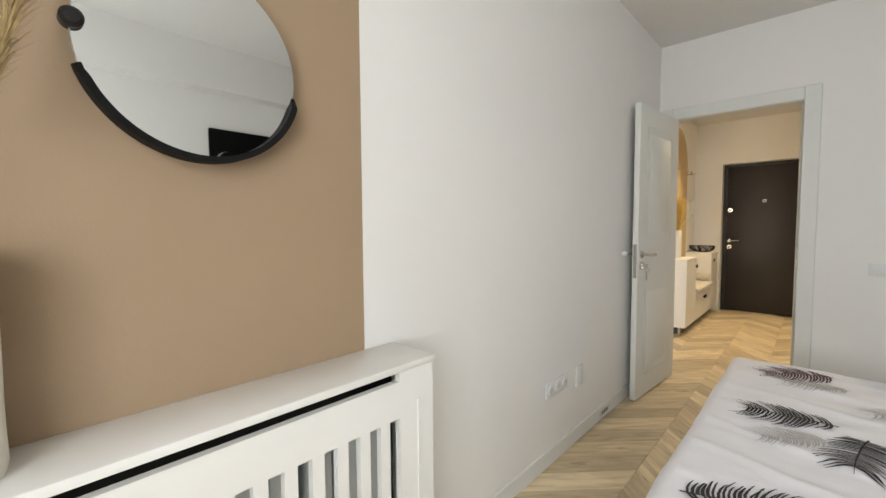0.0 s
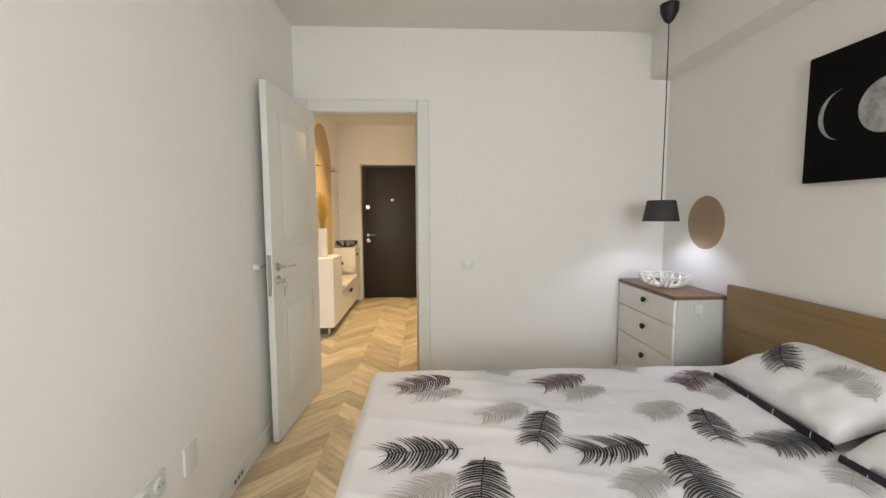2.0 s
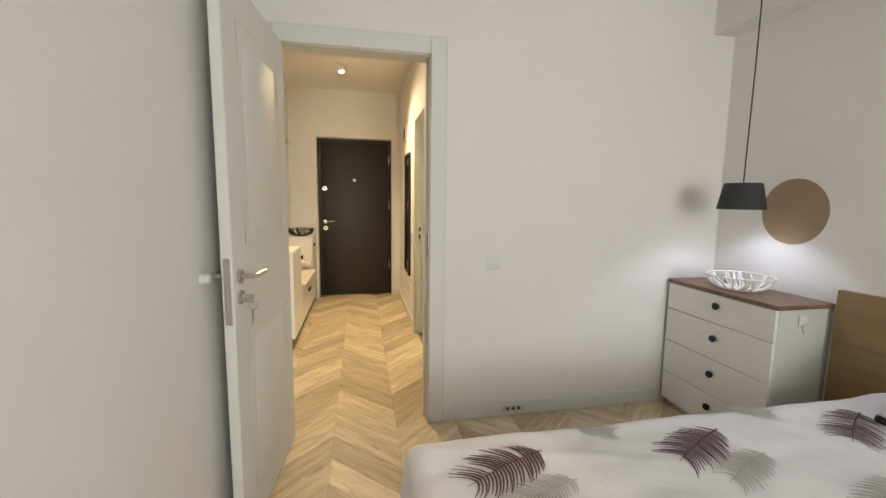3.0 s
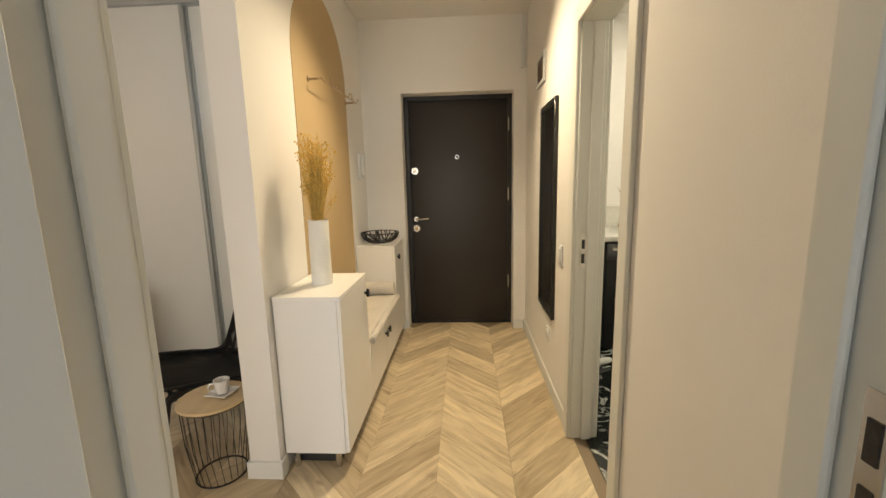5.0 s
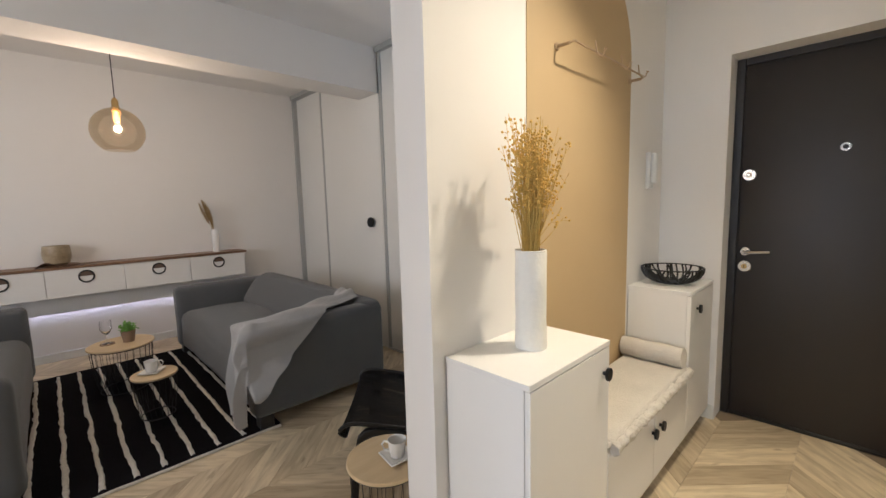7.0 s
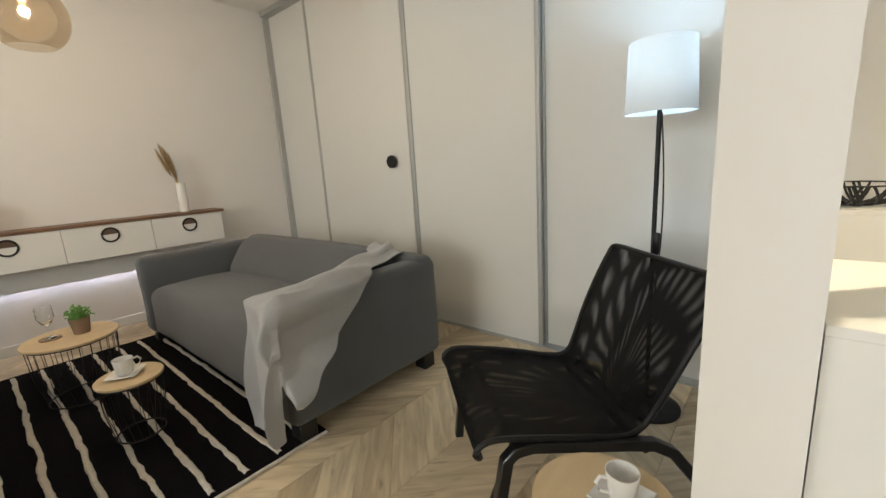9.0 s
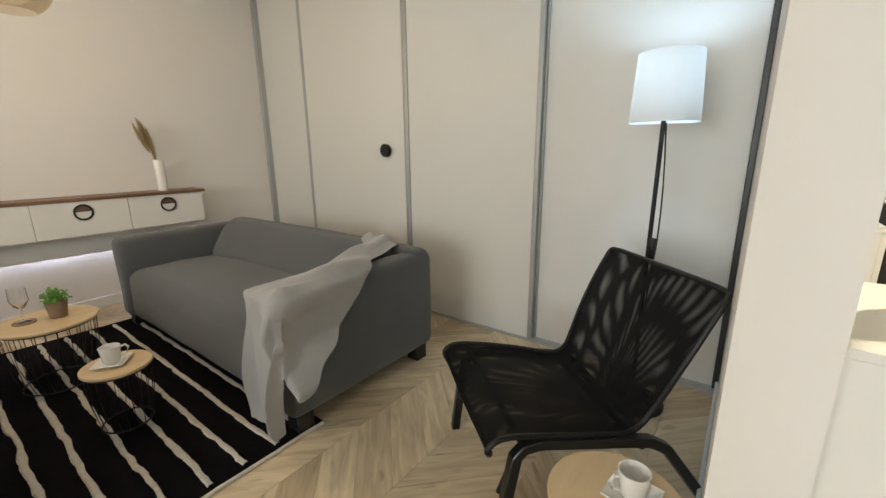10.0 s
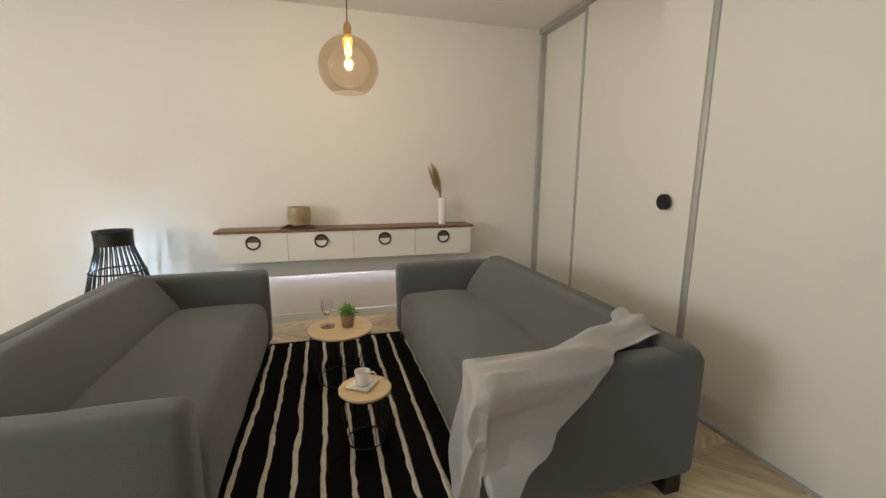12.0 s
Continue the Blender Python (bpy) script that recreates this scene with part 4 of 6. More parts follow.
# ---- hall ----
def entrance_door():
    d = thing("entrance_door", (0.44, 3.36, 0), "dark brown steel entrance door with worn black frame", "door", kind="structure")
    y = 3.355
    part("leaf", box((0.01, y, 0.02), (0.880, y + 0.07, 2.025), 0.004, 2), DOORSTEEL, d)
    for a, b in (((-0.03, y - 0.012, 0), (0.012, y + 0.08, 2.06)), ((0.878, y - 0.012, 0), (0.915, y + 0.08, 2.06)), ((0.012, y - 0.012, 2.022), (0.878, y + 0.08, 2.06)), ((0.012, y - 0.006, 0), (0.878, y + 0.08, 0.022))):
        part("frame_bar", box(a, b, 0.003, 1), DOORFRAME, d, "worn black door frame")
    for z, nm in ((1.423, "upper_lock"), (0.905, "lower_lock")):
        k = part(nm, disc((0.052, y, z), (0, -1, 0), 0.033, 0.012, 28, bevel=0.004), CHROME, d)
        part("cylinder", disc((0.052, y - 0.012, z), (0, -1, 0), 0.014, 0.006, 18), BRASS, k)
        part("keyway", box((0.050, y - 0.0195, z - 0.008), (0.054, y - 0.018, z + 0.008)), BLACK, k)
    part("thumb_turn", box((0.043, y - 0.035, 1.415), (0.061, y - 0.018, 1.431), 0.003, 1), CHROME, d)
    r = part("handle_rose", disc((0.052, y, 0.99), (0, -1, 0), 0.025, 0.010, 24, bevel=0.003), CHROME, d)
    part("lever", tube([(0.052, y - 0.01, 0.99), (0.052, y - 0.045, 0.99), (0.068, y - 0.05, 0.99), (0.17, y - 0.048, 0.997)], 0.009, 8), CHROME, r)
    p = part("peephole", disc((0.432, y, 1.537), (0, -1, 0), 0.022, 0.008, 24, bevel=0.003), CHROME, d)
    part("peephole_lens", disc((0.432, y - 0.008, 1.537), (0, -1, 0), 0.011, 0.003, 18), BLACK, p)
    for z in (0.35, 1.15, 1.75):
        part("hinge", tube([(0.884, y - 0.016, z), (0.884, y - 0.016, z + 0.11)], 0.009, 8), CHROME, d)


entrance_door()


def cup_pull(parent, at):
    """Black half-round leather pull standing proud of a front."""
    x, y, z = at
    k = part("pull", disc((x, y, z), (1, 0, 0), 0.007, 0.014, 14), BLACK, parent, "black pull")
    pts = [(y - 0.0165 + 0.033 * i / 10, z + 0.018 * math.sin(math.pi * i / 10)) for i in range(11)]
    part("pull_head", outline([(y + 0.018 * math.cos(a), z + 0.022 * math.sin(a)) for a in [2 * math.pi * i / 20 for i in range(20)]], "x", x + 0.013, 0.010), BLACK, k)


FX = -0.052  # front of the hall units


def cabinet(name, y0, y1, z0, z1, pulls, label, plinth=True, group="hall bench units"):
    c = thing(name, ((-0.36 + FX) / 2, (y0 + y1) / 2, z0), label, "cabinet", group)
    part("carcass", box((-0.354, y0, z0), (FX - 0.019, y1, z1 - 0.018)), LACQUER, c)
    part("top_board", box((-0.355, y0 - 0.001, z1 - 0.018), (FX, y1 + 0.001, z1), 0.0015, 1), LACQUER, c)
    n = len(pulls)
    w = (y1 - y0) / n
    for k, (py, pz) in enumerate(pulls):
        d = part("door", box((FX - 0.018, y0 + k * w + 0.002, z0 + 0.002), (FX, y0 + (k + 1) * w - 0.002, z1 - 0.021), 0.0015, 1), LACQUER, c)
        cup_pull(d, (FX, py, pz))
    return c


cabinet("shoe_cabinet", 1.330, 1.800, 0.09, 0.842, [(1.755, 0.742)], "white shoe cabinet with a black pull, vase on top")
cabinet("bench_cabinet", 1.803, 2.722, 0.09, 0.435, [(2.235, 0.325), (2.325, 0.325)], "low white bench cabinet with two black pulls")
cabinet("tall_shoe_cabinet", 2.725, 3.150, 0.09, 0.842, [(2.83, 0.742)], "white shoe cabinet beside the entrance door")
base = thing("bench_plinth", (-0.22, 2.24, 0), "dark recessed plinth under the hall cabinets", "plinth")
part("board", box((-0.340, 1.40, 0), (-0.12, 3.14, 0.09)), DARK_ALU, base)
for y in (1.37,):
    part("foot", lathe([(0, 0), (0.016, 0), (0.014, 0.09), (0, 0.09)], (-0.12, y, 0), 16), CHROME, base)
    part("foot", lathe([(0, 0), (0.016, 0), (0.014, 0.09), (0, 0.09)], (-0.32, y, 0), 16), CHROME, base)


def bench_pad():
    c = thing("bench_cushion", (-0.2, 2.25, 0.435), "beige knitted seat pad on the low bench", "cushion")

    def knit(name, x0, x1, y0, y1, z0, h, lump):
        bm = box((x0, y0, z0), (x1, y1, z0 + h), min(h * 0.45, 0.02), 3)
        bmesh.ops.subdivide_edges(bm, edges=bm.edges[:], cuts=9, use_grid_fill=True)
        for v in bm.verts:
            if v.co.z > z0 + 0.004:
                v.co += lump * Vector((noise.noise(v.co * 22), noise.noise(v.co * 22 + Vector((9, 0, 0))), 0.8 * noise.noise(v.co * 17 + Vector((0, 5, 0)))))
        return part(name, bm, CUSHION, c, angle=70)

    knit("pad", -0.345, FX + 0.008, 1.815, 2.70, 0.435, 0.045, 0.006)
    lip = [(FX + 0.010 + 0.006 * noise.noise((k, 0, 0)), 1.82 + 0.88 * k / 40, 0.447 + 0.006 * noise.noise((k * 1.7, 3, 0))) for k in range(41)]
    front = [(-0.34 + (FX + 0.34) * k / 16, 1.818 + 0.005 * noise.noise((k * 2.1, 8, 0)), 0.452 + 0.008 * noise.noise((k * 1.9, 5, 0))) for k in range(17)]
    for path in (lip, front):
        bm = tube(path, 0.021, 10)
        bmesh.ops.subdivide_edges(bm, edges=bm.edges[:], cuts=2, use_grid_fill=True)
        for v in bm.verts:
            v.co += 0.008 * Vector((noise.noise(v.co * 55), noise.noise(v.co * 55 + Vector((9, 0, 0))), noise.noise(v.co * 55 + Vector((0, 9, 0)))))
            v.co.z = max(v.co.z, 0.4355) if v.co.x < FX else v.co.z
        part("ruffled_edge", bm, CUSHION, c, angle=80)
    b = thing("bolster", (-0.2, 2.655, 0.48), "beige knitted bolster rolled against the cabinet", "cushion")
    part("roll", tube([(-0.345 + 0.29 * k / 12, 2.655, 0.527 + 0.003 * math.sin(k)) for k in range(13)], 0.05, 18), CUSHION, b, angle=70)


bench_pad()
rough_vase("tall_ceramic_vase", (-0.212, 1.575, 0.842), 0.050, 0.315, "tall rough white ceramic vase on the shoe cabinet", seed=2)


def dried_flax():
    g = thing("dried_flowers", (-0.212, 1.575, 1.0), "golden dried flax bunch in the tall vase", "dried flowers")
    rnd = random.Random(11)
    stems, heads = bmesh.new(), bmesh.new()
    base = Vector((-0.212, 1.575, 1.0))
    for k in range(165):
        a, spread = rnd.uniform(0, 6.283), abs(rnd.gauss(0, 0.052)) + 0.008
        h = 0.32 + 0.25 * rnd.random() ** 1.15
        lip = base + Vector((0.030 * math.cos(a) * rnd.random(), 0.030 * math.sin(a) * rnd.random(), 0.155))
        reach = Vector((spread * math.cos(a), spread * math.sin(a) * 1.15, 0))
        tip = base + Vector((0, 0, h)) + reach * (0.35 + h)
        tip.x = max(tip.x, -0.345)
        if k % 21 == 0:
            tip += Vector((0.03, 0.09, -0.07))
        mid = lip.lerp(tip, 0.5) + Vector((rnd.gauss(0, 0.005), rnd.gauss(0, 0.005), 0.008))
        tube([base + Vector((0, 0, 0.02)), lip, mid, tip], 0.0017, 3, bm=stems, taper=0.5)
        for q in range(6):
            t = rnd.uniform(0.30, 1.0)
            c = (mid.lerp(tip, t)) + Vector((rnd.gauss(0, 0.009), rnd.gauss(0, 0.009), rnd.gauss(0.004, 0.008)))
            c.x = max(c.x, -0.35)
            if q < 3:
                tube([mid.lerp(tip, t * 0.85), c], 0.0007, 3, bm=stems)
            bmesh.ops.create_icosphere(heads, subdivisions=1, radius=rnd.uniform(0.0032, 0.0056), matrix=Matrix.Translation(c))
    tagged(part("dried_stalk", stems, STRAW, g, smooth=False), kind="stuff")
    tagged(part("seed_head", heads, GOLDSEED, g), kind="stuff")


dried_flax()
twig_bowl("black_wire_bowl", (-0.205, 2.94, 0.842), 0.152, 0.080, BLACKWOOD, "black openwork bowl on the tall shoe cabinet", 46, 4, 0.0050)


def coat_rack():
    r = thing("coat_rack", (-0.35, 2.32, 1.90), "wall coat rack with a bronze bar and hooks", "coat rack")
    part("rail", tube([(-0.30, 1.97, 1.90), (-0.285, 1.98, 1.905), (-0.285, 2.66, 1.905), (-0.30, 2.68, 1.90)], 0.004, 8), RACK, r)
    for y in (1.97, 2.68):
        part("wall_mount", tube([(-0.357, y, 1.90), (-0.30, y, 1.90)], 0.007, 8), RACK, r)
        part("mount_rose", disc((-0.357, y, 1.90), (1, 0, 0), 0.015, 0.007, 20, bevel=0.002), RACK, r)
    for y in (2.15, 2.40, 2.60):
        h = part("hook", tube([(-0.285, y, 1.945), (-0.28, y, 1.90), (-0.262, y, 1.878), (-0.25, y, 1.888), (-0.243, y, 1.905)], 0.003, 6), RACK, r)
        part("hook_tip", disc((-0.243, y, 1.903), (0.3, 0, 1), 0.006, 0.004, 12), RACK, h)


coat_rack()


def intercom():
    t = thing("intercom", (-0.36, 2.97, 1.46), "white wall intercom handset", "intercom")
    part("base", box((-0.36, 2.935, 1.36), (-0.335, 3.005, 1.565), 0.008, 2), PLASTIC, t)
    part("handset", box((-0.335, 2.945, 1.39), (-0.305, 2.985, 1.56), 0.012, 3), PLASTIC, t)
    part("button", disc((-0.335, 2.97, 1.375), (1, 0, 0), 0.008, 0.004, 14), GREYWHITE, t)


intercom()


def hall_mirror():
    m = thing("wall_mirror", (1.015, 2.23, 1.13), "tall wall mirror in a flat black frame", "mirror")
    y0, y1, z0, z1 = 2.01, 2.445, 0.49, 1.775
    for a, b in (((0.998, y0, z0), (1.02, y0 + 0.03, z1)), ((0.998, y1 - 0.03, z0), (1.02, y1, z1)), ((0.998, y0 + 0.03, z0), (1.02, y1 - 0.03, z0 + 0.03)), ((0.998, y0 + 0.03, z1 - 0.03), (1.02, y1 - 0.03, z1))):
        part("frame_bar", box(a, b, 0.002, 1), BLACKWOOD, m)
    part("glass", box((1.010, y0 + 0.03, z0 + 0.03), (1.018, y1 - 0.03, z1 - 0.03)), MIRROR, m)


hall_mirror()
wall_plate("hall_switch", (1.02, 1.872, 0.91), (-1, 0, 0), 0.082, 0.12, "white hall light switch", "switch", 1)
wall_plate("hall_socket", (1.02, 2.16, 0.35), (-1, 0, 0), 0.082, 0.082, "white hall wall socket with a plug", "socket", 1, "socket")


def vent():
    v = thing("ceiling_vent_grille", (1.02, 2.47, 2.0), "brown wall vent grille in a white frame", "vent")
    y0, y1, z0, z1 = 2.40, 2.66, 1.94, 2.13
    for a, b in (((1.005, y0, z0), (1.02, y0 + 0.025, z1)), ((1.005, y1 - 0.025, z0), (1.02, y1, z1)), ((1.005, y0 + 0.025, z0), (1.02, y1 - 0.025, z0 + 0.025)), ((1.005, y0 + 0.025, z1 - 0.025), (1.02, y1 - 0.025, z1))):
        part("frame_bar", box(a, b, 0.002, 1), PLASTIC, v)
    part("backing", box((1.015, y0 + 0.025, z0 + 0.025), (1.0195, y1 - 0.025, z1 - 0.025)), BROWNPLASTIC, v)
    for k in range(6):
        z = z0 + 0.034 + k * 0.019
        part("slat", box((1.008, y0 + 0.025, z), (1.015, y1 - 0.025, z + 0.011)), BROWNPLASTIC, v)


vent()
duct = thing("cable_duct", (0.98, 3.19, 2.43), "white cable duct running up to the ceiling", "cable duct")
part("channel", box((0.965, 3.178, 2.24), (0.997, 3.2, H - 0.001), 0.003, 1), PLASTIC, duct)
part("end_cap", box((0.962, 3.174, 2.225), (1.0, 3.2, 2.262), 0.004, 2), PLASTIC, duct)


def spot_bar():
    s = thing("ceiling_spotlight", (0.335, 2.17, H), "small white ceiling spotlight with a lit bulb", "ceiling light")
    x, y = 0.335, 2.17
    part("rose", disc((x, y, H), (0, 0, -1), 0.045, 0.014, 28, bevel=0.004), PLASTIC, s)
    part("stem", tube([(x, y, H - 0.012), (x, y, H - 0.035)], 0.009, 10), PLASTIC, s)
    c = part("spot_head", lathe([(0.0, 2.612), (0.020, 2.610), (0.033, 2.560), (0.030, 2.560), (0.017, 2.602), (0, 2.604)], (x, y, 0), 24), PLASTIC, s)
    part("bulb", lathe([(0, 2.598), (0.015, 2.594), (0.025, 2.560), (0.021, 2.545), (0, 2.538)], (x, y, 0), 20), SPOTBULB, c)


spot_bar()


# ---- bathroom ----
def washing_machine():
    w = thing("washing_machine", (1.84, 3.0, 0), "anthracite front-loading washing machine under the counter", "washing machine")
    x0, x1, y = 1.545, 2.14, 2.70
    part("body", box((x0, y, 0.012), (x1, 3.26, 0.845), 0.012, 3), WASHER, w)
    part("control_panel", box((x0 + 0.004, y - 0.012, 0.715), (x1 - 0.004, y + 0.01, 0.840), 0.005, 2), WASHPANEL, w)
    part("detergent_drawer", box((x0 + 0.02, y - 0.017, 0.735), (x0 + 0.19, y - 0.006, 0.825), 0.005, 2), WASHPANEL, w)
    part("drawer_pull", box((x0 + 0.04, y - 0.019, 0.790), (x0 + 0.17, y - 0.0165, 0.812), 0.001, 1), CHROME, w)
    part("dial", disc((1.87, y - 0.012, 0.778), (0, -1, 0), 0.030, 0.022, 28, bevel=0.004), CHROME, w)
    part("display", box((1.94, y - 0.0135, 0.755), (2.10, y - 0.0115, 0.805)), BLACK, w)
    c = (1.84, y, 0.42)
    part("door_ring", ring((1.84, y - 0.012, 0.42), (0, 1, 0), 0.200, 0.022, 48, 10), BLACKWOOD, w)
    part("chrome_ring", ring((1.84, y - 0.022, 0.42), (0, 1, 0), 0.172, 0.009, 48, 8), WASHPANEL, w)
    glass_door = bmesh.new()
    rings = []
    q = Vector((0, -1, 0)).to_track_quat("Z", "Y").to_matrix()
    for rr, h in ((0.165, 0.012), (0.15, 0.03), (0.11, 0.05), (0.06, 0.06), (0.0, 0.064)):
        if rr == 0:
            rings.append([glass_door.verts.new(Vector(c) + q @ Vector((0, 0, h)))])
        else:
            rings.append([glass_door.verts.new(Vector(c) + q @ Vector((rr * math.cos(2 * math.pi * i / 40), rr * math.sin(2 * math.pi * i / 40), h))) for i in range(40)])
    for p, s in zip(rings, rings[1:]):
        for i in range(40):
            j = (i + 1) % 40
            if len(s) == 1:
                glass_door.faces.new((p[i], p[j], s[0]))
            else:
                glass_door.faces.new((p[i], p[j], s[j], s[i]))
    part("door_glass", glass_door, material("grey_drum_glass", (0.16, 0.16, 0.145), 0.08, metal=0.3, vary=0.6, scale=5), w)
    for x in (x0 + 0.05, x1 - 0.05):
        part("foot", lathe([(0, 0.006), (0.02, 0.006), (0.018, 0.02), (0, 0.02)], (x, y + 0.05, 0), 14), BLACK, w)


washing_machine()
counter = thing("bathroom_counter", (1.86, 3.0, 0.86), "white quartz counter with an upstand over the washer", "counter")
part("slab", box((1.30, 2.68, 0.858), (2.48, 3.3, 0.895), 0.003, 2), QUARTZ, counter)
part("upstand", box((1.30, 3.286, 0.895), (2.48, 3.3, 1.085), 0.002, 1), QUARTZ, counter)
part("end_panel", box((1.30, 2.70, 0.006), (1.33, 3.3, 0.858), 0.002, 1), QUARTZ, counter)


def succulent():
    p = thing("potted_succulent", (1.80, 2.93, 0.915), "green aloe in a white and gold pot on the counter", "plant")
    at = (1.80, 2.93, 0.917)
    part("pot", lathe([(0, 0), (0.062, 0), (0.072, 0.05), (0.074, 0.11), (0.068, 0.11), (0.066, 0.09), (0, 0.09)], at, 32), CERAMIC, p)
    part("gold_band", lathe([(0.0635, 0.002), (0.0726, 0.046), (0.0742, 0.05), (0.0726, 0.052)], at, 32), GOLDBAND, p)
    rnd = random.Random(5)
    for k in range(17):
        a, l, lean = k * 2.4, rnd.uniform(0.15, 0.26), rnd.uniform(0.1, 0.5)
        d = Vector((math.cos(a), math.sin(a), 0))
        b = Vector(at) + Vector((0, 0, 0.09)) + d * 0.018
        pts = [b + d * lean * l * (q / 5) ** 1.4 * 0.8 + Vector((0, 0, l * q / 5)) for q in range(6)]
        part("leaf", tube(pts, 0.012, 6, taper=0.08), ALOE, p)
    tray = twig_bowl("round_wire_tray", (1.84, 2.93, 0.895), 0.125, 0.05, GOLDBAND, "small dark and gold openwork tray under the plant", 26, 8, 0.006)


succulent()


def shell_picture():
    p = thing("shell_picture", (2.17, 3.29, 1.67), "grey print of a white nautilus shell", "picture")
    part("board", box((1.882, 3.278, 1.297), (2.43, 3.3, 2.046), 0.002, 1), SHELLBACK, p)
    cx, cz = 2.205, 1.732

    def whorl(a, f=1.0):
        r = 0.150 * math.exp(0.18 * (a - math.pi / 2)) * f
        return min(2.424, cx + r * math.cos(a)), cz + r * math.sin(a)

    part("shell", outline([whorl(radians(-70 + 6 * i)) for i in range(60)], "y", 3.278, -0.0014), SHELLPRINT, p, smooth=False)

    def band(name, a0, a1, w0, w1, f, mat):
        bm, prev = bmesh.new(), None
        for i in range(91):
            a = radians(a0 + (a1 - a0) * i / 90)
            w = w0 + (w1 - w0) * i / 90
            now = [bm.verts.new((x, 3.2756, z)) for x, z in (whorl(a, f - w), whorl(a, f + w))]
            if prev:
                bm.faces.new((prev[0], prev[1], now[1], now[0]))
            prev = now
        part(name, bm, mat, p, smooth=False)

    band("spiral_line", -900, -70, 0.10, 0.05, 1.0, SHELLDARK)
    band("dark_flame", 60, 150, 0.005, 0.075, 0.90, SHELLDARK)
    band("inner_shade", -250, -90, 0.03, 0.09, 0.82, SHELLDARK)


shell_picture()
cap = thing("white_bottle_cap", (1.36, 2.3, 0.006), "small white plastic bottle lying on the bathroom floor", "bottle")
part("body", tube([(1.42, 2.42, 0.034), (1.50, 2.45, 0.034), (1.525, 2.46, 0.034)], 0.028, 14, taper=0.6), PLASTIC, cap)


# ---- living room ----
def wardrobe():
    y = 2.64
    w = thing("sliding_wardrobe", (-1.48, 2.9, 0), "white sliding-door wardrobe with aluminium profiles", "wardrobe", kind="structure")
    part("top_track", box((-2.455, y - 0.03, H - 0.045), (-0.502, y + 0.09, H - 0.001)), ALU, w)
    part("floor_track", box((-2.455, y - 0.012, 0), (-0.502, y + 0.09, 0.012)), ALU, w)
    for x0, x1, dy in ((-2.418, -1.492, 0.0), (-1.456, -0.527, 0.042)):
        d = part("door_panel", box((x0, y + dy + 0.006, 0.012), (x1, y + dy + 0.026, H - 0.045)), WARDROBE, w)
    for x0, x1, dy in ((-2.455, -2.418, 0.0), (-1.492, -1.464, 0.0), (-1.463, -1.453, 0.030)):
        part("profile", box((x0, y + dy - 0.006, 0.012), (x1, y + dy + 0.03, H - 0.045), 0.006, 2), ALU, w)
    part("side_profile", box((-0.526, y + 0.02, 0.012), (-0.502, y + 0.038, H - 0.045), 0.002, 1), DARK_ALU, w)
    part("inner_side", box((-2.47, y + 0.095, 0), (-2.452, 3.19, H - 0.001)), WARDROBE, w)
    f = thing("wardrobe_filler", (-2.6, 2.70, 0), "white fixed panel with a black knob under the beam", "wardrobe panel", kind="structure")
    part("panel", box((-2.78, 2.634, 0), (-2.456, 2.78, 2.268), 0.001, 1), WARDROBE, f)
    k = part("knob_stem", disc((-2.618, 2.634, 1.156), (0, -1, 0), 0.014, 0.02, 16), BLACK, f)
    part("knob", disc((-2.618, 2.618, 1.156), (0, -1, 0), 0.045, 0.022, 32, bevel=0.005), BLACK, k, "round black knob")
    s = thing("corner_wardrobe", (-3.6, 2.9, 0), "recessed white sliding doors in aluminium profiles", "wardrobe", kind="structure")
    yy = 2.76
    part("top_track", box((-4.40, yy - 0.03, H - 0.045), (-2.79, yy + 0.08, H - 0.001)), ALU, s)
    part("door_panel", box((-4.385, yy + 0.046, 0.012), (-3.70, yy + 0.066, H - 0.045)), WARDROBE, s)
    part("door_panel", box((-3.70, yy + 0.006, 0.012), (-2.79, yy + 0.026, H - 0.045)), WARDROBE, s)
    part("profile", box((-4.42, yy - 0.004, 0.012), (-4.385, yy + 0.07, H - 0.045), 0.004, 1), ALU, s)
    part("profile", box((-3.735, yy, 0.012), (-3.70, yy + 0.03, H - 0.045), 0.006, 2), ALU, s)


wardrobe()


